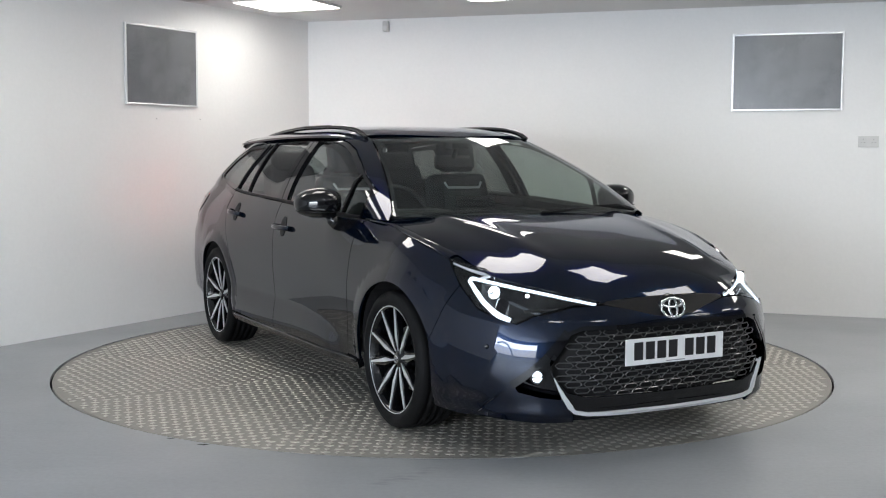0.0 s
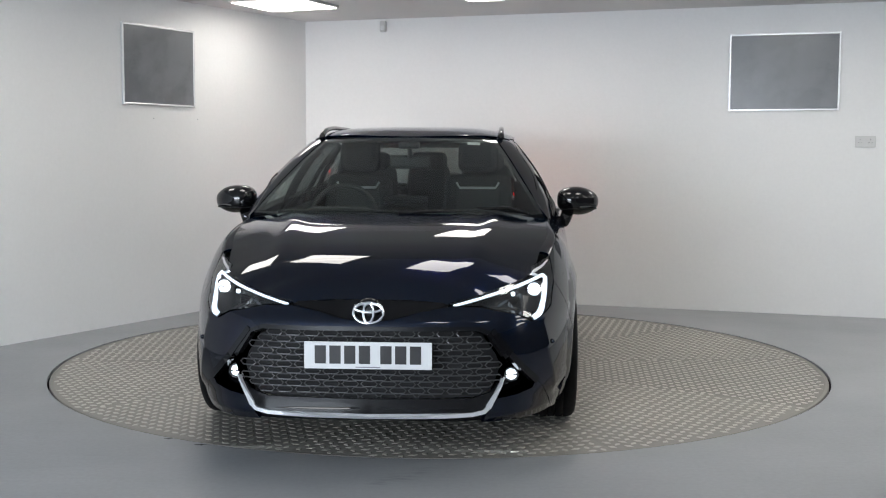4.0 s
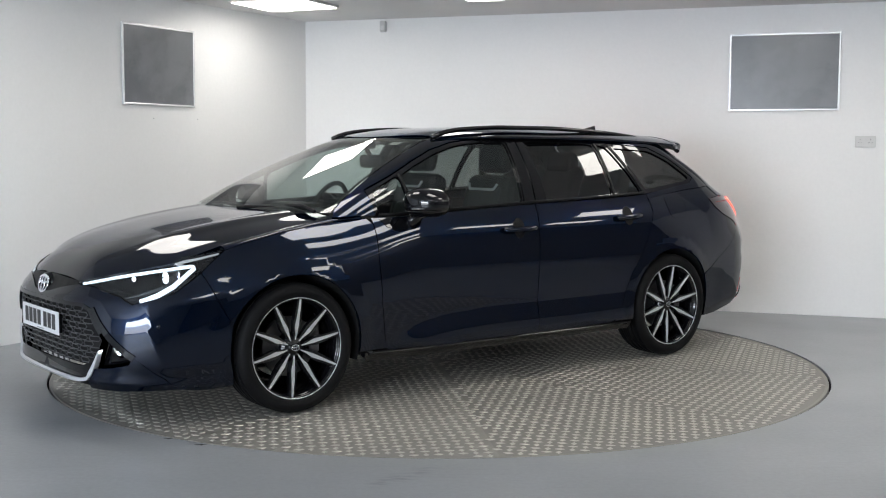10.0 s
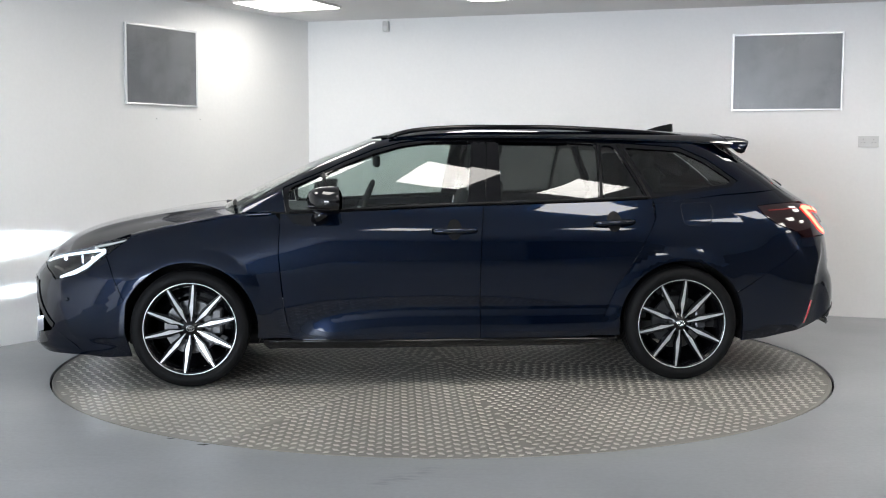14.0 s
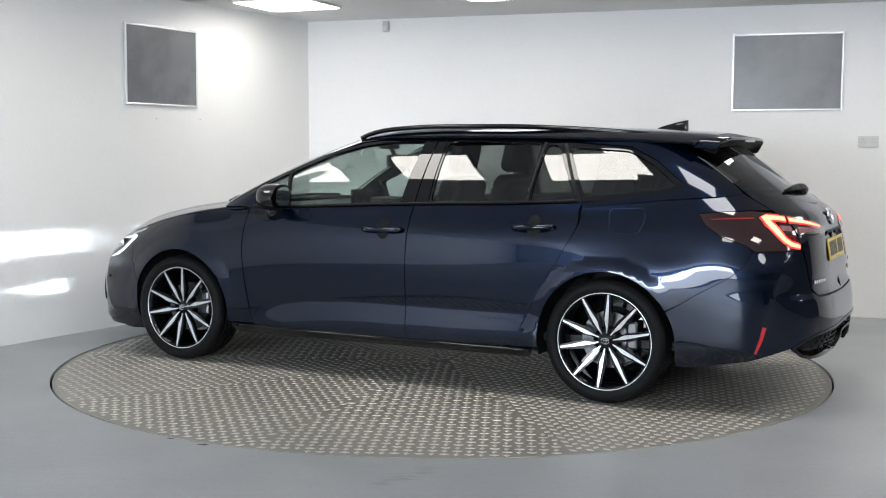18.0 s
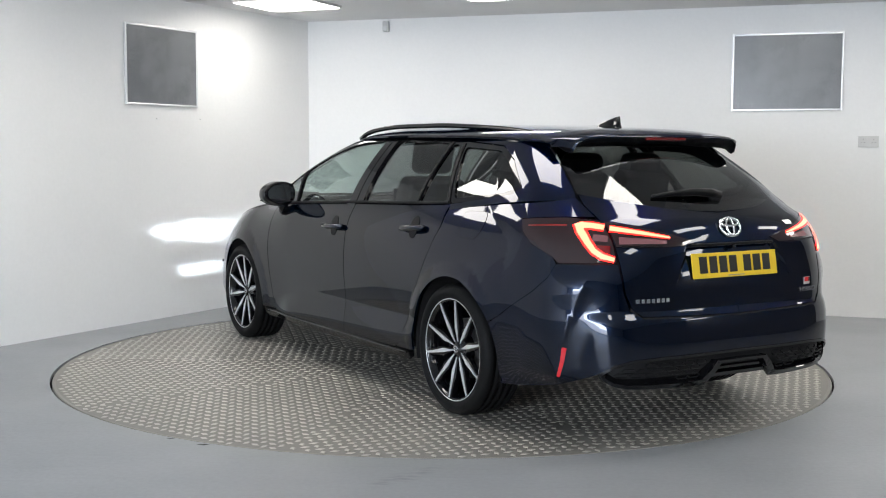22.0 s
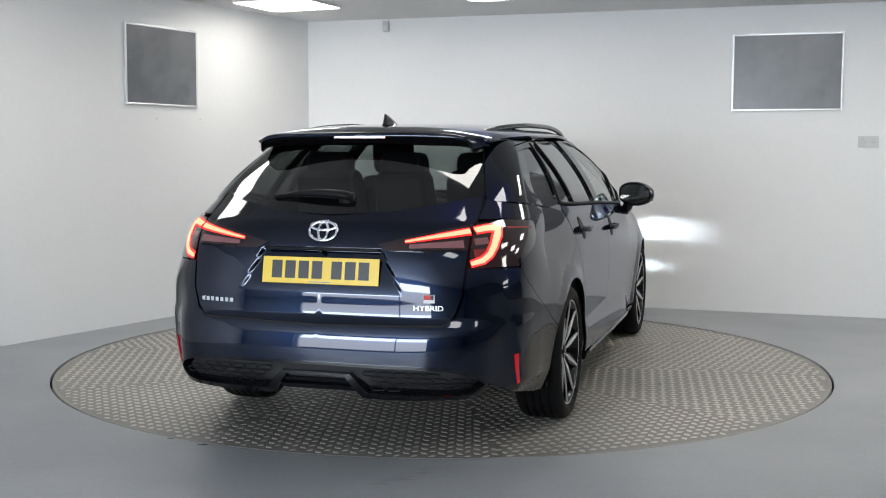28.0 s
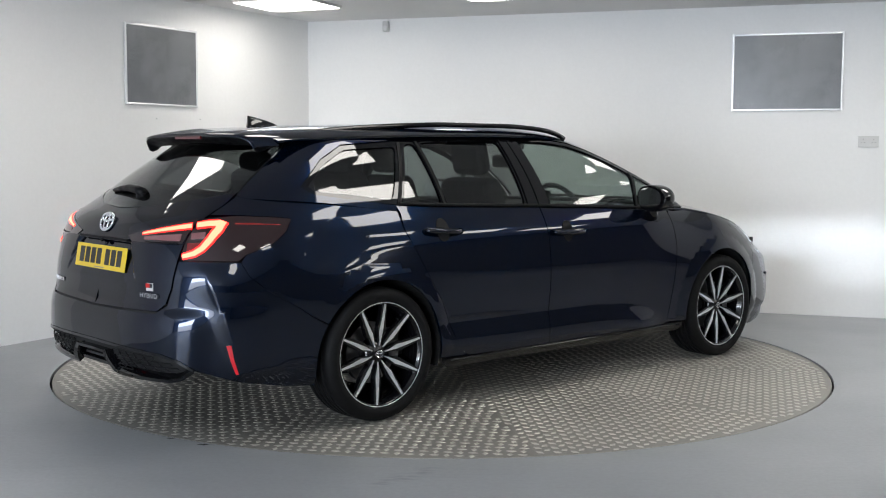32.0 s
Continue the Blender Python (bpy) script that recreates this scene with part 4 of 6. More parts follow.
        pts = np.array(up_x(belt(0.835, -1.195, 0.004)) + up_x([(-1.655, 1.073), (-1.703, 1.110)]) + up_x([(x, z - 0.004) for x, z in top_line[::-1]]) + up_x([(0.855, 1.05)]))
        panel("window_surround", pts, UP, M_GLOSSBLACK, car, sd, gap=0.001, h=0.05, lift=-0.003, holes=[q for _, q, _ in polys], skirt=0.02)
        for nm, q, gm in polys:
            panel(nm, q, UP, gm, car, sd, gap=0.0, skirt=0.0, lift=-0.010, h=0.035)
        # bright-black belt moulding
        line = [UP.at_x([(x, float(BELT(x)) + 0.012)])[0] for x in np.linspace(0.82, -1.18, 30)]
        rod = [UP(np.array(s), np.array(z)) for s, z in line]
        part("belt_moulding", tube([Vector(r * np.array([1, sd, 1])) + Vector((0, 0.002 * sd, 0)) for r in rod], 0.008, 6), M_TRIM, car)


car_panels()


# ---------- wheels ----------
def wheel_parts(cx, sd, front):
    top = part("wheel", turned([(0.160, -0.085), (0.228, -0.10), (0.249, -0.105), (0.249, -0.10), (0.233, -0.09), (0.223, -0.03), (0.223, 0.05), (0.233, 0.085), (0.2490, 0.092), (0.2490, 0.098), (0.243, 0.100), (0.236, 0.093), (0.228, 0.070)], 72), M_GLOSSBLACK, car, "black alloy rim with machined spokes", True)
    tyre = [(0.246, -0.102), (0.256, -0.108), (0.274, -0.113), (0.295, -0.109), (0.311, -0.097), (0.3165, -0.08)]
    for k in (-0.055, -0.018, 0.018, 0.055):
        tyre += [(0.318, k - 0.005), (0.310, k - 0.004), (0.310, k + 0.004), (0.318, k + 0.005)]
    tyre += [(0.3165, 0.08), (0.311, 0.097), (0.295, 0.109), (0.278, 0.113), (0.272, 0.1125), (0.268, 0.111), (0.258, 0.108), (0.249, 0.102), (0.246, 0.09)]
    part("tyre", turned(tyre, 96), M_RUBBER, top, "black low-profile tyre", True)
    lip = turned([(0.2505, 0.0975), (0.249, 0.1005), (0.2445, 0.1005), (0.243, 0.0965)], 96)
    part("rim_lip", lip, M_ALU, top, "machined silver lip", True)
    for k in range(10):
        a = 2 * math.pi * (k // 2) / 5 + (0.314 if k % 2 else -0.314) * 0.93 + 0.104
        lean = 0.03 * (1 if k % 2 else -1)

        def at(r, w, y):
            """A point of the spoke: r outwards, w across, y out of the wheel."""
            b = a + lean * (1 - r / 0.22) ** 1.2 if r < 0.22 else a
            r = r * 1.09
            return Vector((r * math.cos(b) - w * math.sin(b), y, r * math.sin(b) + w * math.cos(b)))
        bm = bmesh.new()
        rows = []
        for r, w, y in ((0.050, 0.010, 0.072), (0.080, 0.0165, 0.080), (0.110, 0.0225, 0.084), (0.150, 0.019, 0.090), (0.190, 0.015, 0.095), (0.219, 0.013, 0.097)):
            rows.append([bm.verts.new(at(r, -w, y - 0.03)), bm.verts.new(at(r, -w, y - 0.004)), bm.verts.new(at(r, w, y - 0.004)), bm.verts.new(at(r, w, y - 0.03))])
        for p, q in zip(rows, rows[1:]):
            for i in range(4):
                bm.faces.new((p[i], p[(i + 1) % 4], q[(i + 1) % 4], q[i]))
        bm.faces.new(rows[0]), bm.faces.new(rows[-1])
        bmesh.ops.recalc_face_normals(bm, faces=bm.faces)
        spoke = part("spoke", bm, M_GLOSSBLACK, top)
        bm = bmesh.new()
        rows = []
        for r, wa, wb, y in ((0.036, 0.002, 0.003, 0.0715), (0.060, 0.0036, 0.0046, 0.0770), (0.098, 0.0135, 0.0068, 0.0835), (0.150, 0.0082, 0.0062, 0.0905), (0.190, 0.0058, 0.0055, 0.0955), (0.2195, 0.0042, 0.0046, 0.0985)):
            w0, w1 = (wa, wb) if k % 2 else (wb, wa)
            rows.append([bm.verts.new(at(r, -w0, y - 0.004)), bm.verts.new(at(r, -w0, y)), bm.verts.new(at(r, w1, y)), bm.verts.new(at(r, w1, y - 0.004))])
        for p, q in zip(rows, rows[1:]):
            for i in range(4):
                bm.faces.new((p[i], p[(i + 1) % 4], q[(i + 1) % 4], q[i]))
        bm.faces.new(rows[0]), bm.faces.new(rows[-1])
        bmesh.ops.recalc_face_normals(bm, faces=bm.faces)
        part("spoke_face", bm, M_ALU, top, "machined silver spoke face")
    part("hub", turned([(0.001, 0.077), (0.026, 0.077), (0.030, 0.074), (0.034, 0.070), (0.066, 0.064), (0.072, 0.03), (0.072, 0.0)], 40), M_GLOSSBLACK, top, "", True)
    ring = bmesh.new()
    for rx, rz, dx, dz in ((0.021, 0.0155, 0, 0), (0.0075, 0.0145, 0, 0), (0.0185, 0.0065, 0, 0.0075)):
        tube([(dx + rx * math.cos(t), 0.0785, dz + rz * math.sin(t)) for t in np.linspace(0, 2 * math.pi, 20, endpoint=False)], 0.0018, 6, ring, closed=True)
    part("hub_emblem", ring, M_CHROME, top, "small silver oval emblem")
    for k in range(5):
        t = 2 * math.pi * k / 5 + 0.35
        bm = turned([(0.001, 0.064), (0.008, 0.064), (0.0095, 0.060), (0.0095, 0.03)], 12)
        bmesh.ops.translate(bm, vec=(0.050 * math.cos(t), 0, 0.050 * math.sin(t)), verts=bm.verts)
        part("wheel_nut", bm, M_DISC, top)
    part("brake_disc", turned([(0.060, 0.012), (0.145, 0.012), (0.147, 0.006), (0.147, -0.012), (0.06, -0.012)], 56), M_DISC, top, "grey steel brake disc")
    cal = box(0, 0, 0, 0.065, 0.07, 0.15, 0.015)
    bmesh.ops.translate(cal, vec=(-0.135 if front else -0.125, 0.0, 0.03), verts=cal.verts)
    part("brake_caliper", cal, M_DISC, top)
    valve = tube([(0.196 * math.cos(2.2), 0.06, 0.196 * math.sin(2.2)), (0.188 * math.cos(2.2), 0.085, 0.188 * math.sin(2.2))], 0.003, 6)
    part("valve", valve, M_TRIM, top)
    top.matrix_basis = Matrix.Translation((cx, sd * 0.772, 0.318)) @ Matrix.Rotation(0 if sd > 0 else math.pi, 4, "Z")
    return top


for cx, fr in ((1.35, True), (-1.35, False)):
    for sd in SIDES:
        wheel_parts(cx, sd, fr)
        # dark wheel-arch liner
        bm = bmesh.new()
        rows = []
        for y in (0.0, 0.36):
            rows.append([bm.verts.new((x, (float(side_base(np.array(min(x, 1.25)), np.array(max(z, 0.30)))) - 0.022 - 0.10 * max(x - 1.45, 0) - y) * sd, z)) for x, z in arc(cx, 0.315, 0.372, -15, 195, 30)])
        for i in range(30):
            bm.faces.new((rows[0][i], rows[0][i + 1], rows[1][i + 1], rows[1][i]))
        bm.faces.new(rows[1])
        bmesh.ops.recalc_face_normals(bm, faces=bm.faces)
        part("arch_liner", bm, M_INNER, car)
# floor pan
part("underbody", box(0.02, 0, 0.24, 3.4, 1.30, 0.09, 0.03), M_INNER, car)


# ---------- the car: lamps, grille, trim ----------
def on(surf, coords, lift=0.0, sd=1):
    """Places and outward normals on a surface, for a list of its coordinates."""
    c = np.array(coords, float)
    e = 1e-4
    p = surf(c[:, 0], c[:, 1])
    n = np.cross(surf(c[:, 0] + e, c[:, 1]) - surf(c[:, 0] - e, c[:, 1]), surf(c[:, 0], c[:, 1] + e) - surf(c[:, 0], c[:, 1] - e))
    n /= np.linalg.norm(n, axis=1)[:, None] + 1e-12
    far = np.stack([np.where(np.abs(p[:, 0]) > 1.6, p[:, 0], 0), p[:, 1], np.full(len(p), 0.2)], 1)
    n *= np.where(np.sum(n * far, axis=1) < 0, -1, 1)[:, None]
    p = p + n * lift
    f = np.array([1, sd, 1])
    return p * f, n * f


def strip(p, n, width, thick, bm=None):
    """A flat bar along the places p, lying on a surface with normals n."""
    bm = bm or bmesh.new()
    rows = []
    for i in range(len(p)):
        d = p[min(i + 1, len(p) - 1)] - p[max(i - 1, 0)]
        s = np.cross(d, n[i])
        s /= np.linalg.norm(s) + 1e-12
        w = (width[0] + (width[1] - width[0]) * i / (len(p) - 1) if isinstance(width, tuple) else width) / 2
        rows.append([bm.verts.new(q) for q in (p[i] - s * w - n[i] * thick, p[i] - s * w, p[i] + s * w, p[i] + s * w - n[i] * thick)])
    for a, b in zip(rows, rows[1:]):
        for i in range(4):
            bm.faces.new((a[i], a[(i + 1) % 4], b[(i + 1) % 4], b[i]))
    bm.faces.new(rows[0])
    bm.faces.new(rows[-1])
    bmesh.ops.recalc_face_normals(bm, faces=bm.faces)
    return bm


def line_f(pts, step=0.02):
    return LOW.at_y(dense(pts, step, False), 1)


def line_r(pts, step=0.02):
    return LOW.at_y(dense(pts, step, False), -1)


def line_x(pts, step=0.02):
    return LOW.at_x(dense(pts, step, False))


def ball(p, r, scale=(1, 1, 1), seg=20):
    bm = bmesh.new()
    bmesh.ops.create_uvsphere(bm, u_segments=seg, v_segments=seg // 2, radius=r)
    bmesh.ops.scale(bm, vec=scale, verts=bm.verts)
    bmesh.ops.translate(bm, vec=p, verts=bm.verts)
    return bm


def projector(at, r, drop, parent, strength_mat, slot, wide=0.95):
    """A round lamp unit that throws a flat beam ahead: a bright lens in two halves, and the light source behind the slot between."""
    x, y, z = at
    for up in (1, -1):
        bm = bmesh.new()
        arc_pts = [(r * math.cos(t), up * r * math.sin(t)) for t in np.linspace(0, math.pi, 17)]
        edge = slot / 2 / r
        arc_pts = [(a, b) for a, b in arc_pts if up * b > slot / 2]
        rows = []
        for k, q in ((0.0, 1.0), (0.006, 0.92), (0.010, 0.6)):
            rows.append([bm.verts.new((x + k, y + a * q, z + up * slot / 2 + (b - up * slot / 2) * q)) for a, b in arc_pts])
        for a, b in zip(rows, rows[1:]):
            for i in range(len(a) - 1):
                bm.faces.new((a[i], a[i + 1], b[i + 1], b[i]))
        bm.faces.new(rows[-1])
        bmesh.ops.recalc_face_normals(bm, faces=bm.faces)
        part("lens", bm, strength_mat, parent, "bright white lamp lens")
    # closed can behind the lens, open only at the slot
    bm = bmesh.new()
    d, w = 0.05, r * 1.05
    for sx, sz, cx, cz in ((d, 0.002, -d / 2, r), (d, 0.002, -d / 2, -r)):
        box(x + cx, y, z + cz, sx, 2 * w, sz, bm=bm)
    for s in (1, -1):
        box(x - d / 2, y + s * w, z, d, 0.002, 2 * r, bm=bm)
        box(x - 0.003, y + s * w * (1 + wide) / 2, z, 0.002, w * (1 - wide), slot, bm=bm)
        box(x - 0.003, y, z + s * (slot / 2 + (r - slot / 2) / 2), 0.002, 2 * w, r - slot / 2, bm=bm)
    box(x - d - 0.004, y, z, 0.002, 2 * w, 2 * r, bm=bm)
    part("lamp_can", bm, M_INNER, parent)
    bm = bmesh.new()
    hh = slot * 0.5
    vs = [bm.verts.new((x - d, y + a, z + drop + b)) for a, b in ((-w * 0.9 * wide, -hh), (w * 0.9 * wide, -hh), (w * 0.9 * wide, hh), (-w * 0.9 * wide, hh))]
    f = bm.faces.new(vs)
    bm.normal_update()
    if f.normal.x < 0:
        bmesh.ops.reverse_faces(bm, faces=[f])
    part("light_source", bm, M_SOURCE, parent, "intense white light source")


M_SOURCE = mat("light_source", (0.9, 0.9, 0.9), 0.3, emit=(0.80, 0.90, 1.0), strength=13000.0)
LAMP_F = [(0.322, 0.655), (0.45, 0.683), (0.585, 0.721), (0.66, 0.745)]
LAMP_BACK = [(1.85, 0.774), (1.672, 0.808), (1.77, 0.730), (1.925, 0.616)]
LAMP_LOW = [(0.66, 0.568), (0.605, 0.601), (0.45, 0.638), (0.33, 0.644)]


def head_lamps():
    for sd in SIDES:
        top = new("headlamp")
        top.parent = car
        top["label"] = "lit white LED headlamp with a running light hook"
        poly = low_f(LAMP_F) + low_x(LAMP_BACK) + low_f(LAMP_LOW)
        panel("lamp_housing", poly, LOW, M_GLOSSBLACK, top, sd, gap=0.0, lift=-0.10, skirt=0.0)
        rim = panel("lamp_cover", poly, LOW, M_LENS, top, sd, gap=0.002, lift=0.0, skirt=0.0, label="clear lamp cover")
        rim.visible_shadow = False
        # the housing's side walls
        p, n = on(LOW, poly, 0, sd)
        bm = bmesh.new()
        a = [bm.verts.new(q - m * 0.002) for q, m in zip(p, n)]
        b = [bm.verts.new(q - m * 0.10) for q, m in zip(p, n)]
        for i in range(len(a)):
            j = (i + 1) % len(a)
            bm.faces.new((a[i], a[j], b[j], b[i]))
        part("lamp_wall", bm, M_GLOSSBLACK, top)
        p, n = on(LOW, line_f([(0.345, 0.650), (0.45, 0.672), (0.60, 0.709), (0.722, 0.741)]), -0.008, sd)
        part("running_light", strip(p, n, (0.007, 0.011), 0.010), M_DRL, top, "thin glowing white strip")
        p, n = on(LOW, line_f([(0.722, 0.741), (0.735, 0.728), (0.735, 0.69), (0.727, 0.65), (0.708, 0.615), (0.672, 0.582)]), -0.008, sd)
        part("running_light", strip(p, n, (0.014, 0.024), 0.010), M_DRL, top, "glowing white hook")
        p, n = on(LOW, line_f([(0.70, 0.738)]) + line_x([(1.88, 0.752), (1.78, 0.772), (1.70, 0.792)]), -0.006, sd)
        part("side_marker", strip(p, n, (0.016, 0.006), 0.006), M_SILVER, top)
        p, n = on(LOW, line_f([(0.50, 0.645), (0.56, 0.640), (0.62, 0.630)]), -0.03, sd)
        part("lamp_blade", strip(p, n, 0.012, 0.004), M_TRIM, top)
        c = LOW(*np.array(line_f([(0.675, 0.682)])[0]))
        projector((c[0] - 0.034, c[1] * sd, c[2]), 0.027, 0.0028, top, M_BEAM, 0.008)
        c = LOW(*np.array(line_f([(0.585, 0.675)])[0]))
        part("side_lens", ball((c[0] - 0.015, c[1] * sd, c[2]), 0.009), M_BEAM, top)
        # fog lamp
        fog = new("fog_lamp")
        fog.parent = car
        fog["label"] = "small round lit white fog lamp"
        c = on(LOW, line_f([(0.612, 0.346)]), -0.056, 1)[0][0]
        bm = turned([(0.038, -0.04), (0.034, 0.000), (0.030, 0.002), (0.0265, 0.0), (0.0265, -0.02)], 28, "X")
        bmesh.ops.translate(bm, vec=(c[0] - 0.001, c[1] * sd, c[2]), verts=bm.verts)
        part("bezel", bm, M_GLOSSBLACK, fog, "", True)
        projector((c[0] - 0.004, c[1] * sd, c[2]), 0.0225, 0.0, fog, M_BEAM, 0.0055, 0.85)


head_lamps()


def front_face():
    # the opening's dark back and the honeycomb in front of it
    gr = [(0.0, 0.553), (0.43, 0.551), (0.482, 0.533), (0.545, 0.44), (0.565, 0.37), (0.53, 0.30), (0.46, 0.262), (0.0, 0.255)]
    panel("grille_back", low_f(gr), LOW, M_INNER, car, both=True, gap=0.0, lift=-0.06, skirt=0.0)
    zone = np.array([(-y, z) for y, z in gr[::-1]] + gr)
    bm = bmesh.new()
    w, hgt = 0.078, 0.0265
    for row in range(12):
        for col in range(-9, 10):
            cy, cz = (col + 0.5 * (row % 2)) * w, 0.270 + row * hgt
            ring = [(cy - w * 0.44, cz), (cy - w * 0.30, cz + hgt * 0.44), (cy + w * 0.30, cz + hgt * 0.44), (cy + w * 0.44, cz), (cy + w * 0.30, cz - hgt * 0.44), (cy - w * 0.30, cz - hgt * 0.44)]
            if not inside(zone, [(cy, cz)])[0] or not inside(zone, np.array(ring)).sum() > 4:
                continue
            pts = []
            for y, z in dense(ring, 0.03):
                q = LOW(*np.array(LOW.at_y([(abs(y), z)], 1)[0]))
                pts.append((q[0] - 0.018, math.copysign(q[1], y), z))
            tube(pts, 0.0030, 5, bm, closed=True)
    mesh = part("grille_honeycomb", bm, M_GRILLE, car, "black honeycomb grille")
    # frame round the opening
    p, n = on(LOW, line_f([(0.0, 0.557), (0.44, 0.555), (0.492, 0.535), (0.56, 0.43)]), 0.004)
    f = np.array([1, -1, 1])
    pp, nn = np.concatenate([(p * f)[::-1], p[1:]]), np.concatenate([(n * f)[::-1], n[1:]])
    part("grille_frame", strip(pp, nn, 0.018, 0.03), M_GLOSSBLACK, car, "gloss black grille frame")
    # apron below the honeycomb
    pts = low_f([(0.0, 0.262), (0.42, 0.268), (0.50, 0.292), (0.535, 0.335), (0.478, 0.222), (0.42, 0.208), (0.0, 0.197)])
    panel("grille_apron", pts, LOW, M_GLOSSBLACK, car, both=True, gap=0.0, lift=-0.004)
    for sd in SIDES:
        pts = low_f([(0.678, 0.322), (0.698, 0.302), (0.738, 0.222), (0.752, 0.165), (0.60, 0.160), (0.46, 0.165), (0.492, 0.225), (0.512, 0.262), (0.60, 0.272), (0.665, 0.290)])
        panel("bumper_corner", pts, LOW, M_PAINT, car, sd, gap=0.0, h=0.018, skirt=0.05)
        pts = low_f([(0.485, 0.545), (0.505, 0.533), (0.60, 0.41), (0.676, 0.326), (0.665, 0.292), (0.60, 0.275), (0.512, 0.265), (0.545, 0.34), (0.565, 0.40)])
        eye = np.array(LOW.at_y([(0.612 + 0.028 * math.cos(t), 0.346 + 0.028 * math.sin(t)) for t in np.linspace(0, 2 * math.pi, 20, endpoint=False)], 1))
        panel("fog_surround", pts, LOW, M_GLOSSBLACK, car, sd, gap=0.0, lift=-0.065, skirt=-0.062, holes=[eye], rims=False)
        p, n = on(LOW, line_f([(0.50, 0.545), (0.60, 0.413), (0.682, 0.320)]), 0.006, sd)
        part("bumper_blade", strip(p, n, (0.024, 0.030), 0.03), M_GLOSSBLACK, car, "gloss black blade beside the grille")
        c, m = on(LOW, line_x([(1.995, 0.47)]), 0.001, sd)
        part("parking_sensor", ball(c[0], 0.010), M_PAINT, car)
    # bright lip
    p, n = on(LOW, line_f([(0.486, 0.228), (0.470, 0.212), (0.42, 0.202), (0.2, 0.194), (0.0, 0.191)]), 0.006)
    pp, nn = np.concatenate([p, (p * f)[::-1][1:]]), np.concatenate([n, (n * f)[::-1][1:]])
    lip = part("front_lip", strip(pp, nn, 0.016, 0.03), M_SILVER, car, "satin silver lip under the grille")
    for sd in SIDES:
        p, n = on(LOW, line_f([(0.552, 0.352), (0.53, 0.305), (0.486, 0.228)]), 0.006, sd)
        part("lip_arm", strip(p, n, (0.003, 0.024), 0.03), M_SILVER, lip)
    pts = low_f([(0.0, 0.182), (0.42, 0.190), (0.50, 0.19), (0.62, 0.18), (0.62, 0.155), (0.40, 0.150), (0.0, 0.150)])
    panel("front_splitter", pts, LOW, M_TRIM, car, both=True, gap=0.0, lift=-0.02, skirt=0.04)


front_face()


def number_plate(x, z, tilt, plate_mat, away):
    """A plate whose characters are plain black bars; away is +1 at the front, -1 at the rear."""
    top = new("number_plate")
    top.parent = car
    top["label"] = "white number plate" if away > 0 else "yellow number plate"
    part("plate", box(0, 0, 0, 0.004, 0.520, 0.111, 0.0015), plate_mat, top)
    ys = [-0.1885, -0.1285, -0.0685, -0.0085, 0.0785, 0.1385, 0.1985]
    for y in ys:
        part("plate_mark", box(0.0026, y - 0.005, 0.003, 0.0012, 0.046, 0.074), M_BLACKINK, top)
    part("plate_mark", box(0.0026, 0.0, -0.0475, 0.0008, 0.10, 0.004), M_GREYINK, top)
    top.matrix_basis = Matrix.Translation((x, 0, z)) @ Matrix.Rotation(0 if away > 0 else math.pi, 4, "Z") @ Matrix.Rotation(radians(tilt), 4, "Y")
    return top


number_plate(2.296, 0.4475, 0, M_PLATEW, 1)
part("plate_holder", box(2.284, 0, 0.4475, 0.018, 0.50, 0.095, 0.004), M_TRIM, car)
number_plate(-2.335, 0.776, -10, M_PLATEY, -1)


def emblem(x, z, away, w=0.061, h=0.042):
    bm = bmesh.new()
    for rx, rz, dz in ((w, h, 0), (w * 0.34, h * 0.95, 0), (w * 0.92, h * 0.42, h * 0.5)):
        tube([(0, rx * math.cos(t), dz + rz * math.sin(t)) for t in np.linspace(0, 2 * math.pi, 32, endpoint=False)], 0.0065, 8, bm, closed=True)
    bmesh.ops.scale(bm, vec=(0.7, 1, 1), verts=bm.verts)
    ob = part("emblem", bm, M_CHROME, car, "chrome oval emblem", True)
    ob.matrix_basis = Matrix.Translation((x, 0, z)) @ Matrix.Rotation(radians(-14 if away > 0 else 20), 4, "Y")
    return ob


emblem(2.277, 0.618, 1)
emblem(-2.300, 0.940, -1)
back = turned([(0.001, 0.006), (0.052, 0.004), (0.058, -0.02)], 32, "X")
bmesh.ops.translate(back, vec=(2.262, 0, 0.618), verts=back.verts)
part("emblem_base", back, M_GLOSSBLACK, car, "", True)


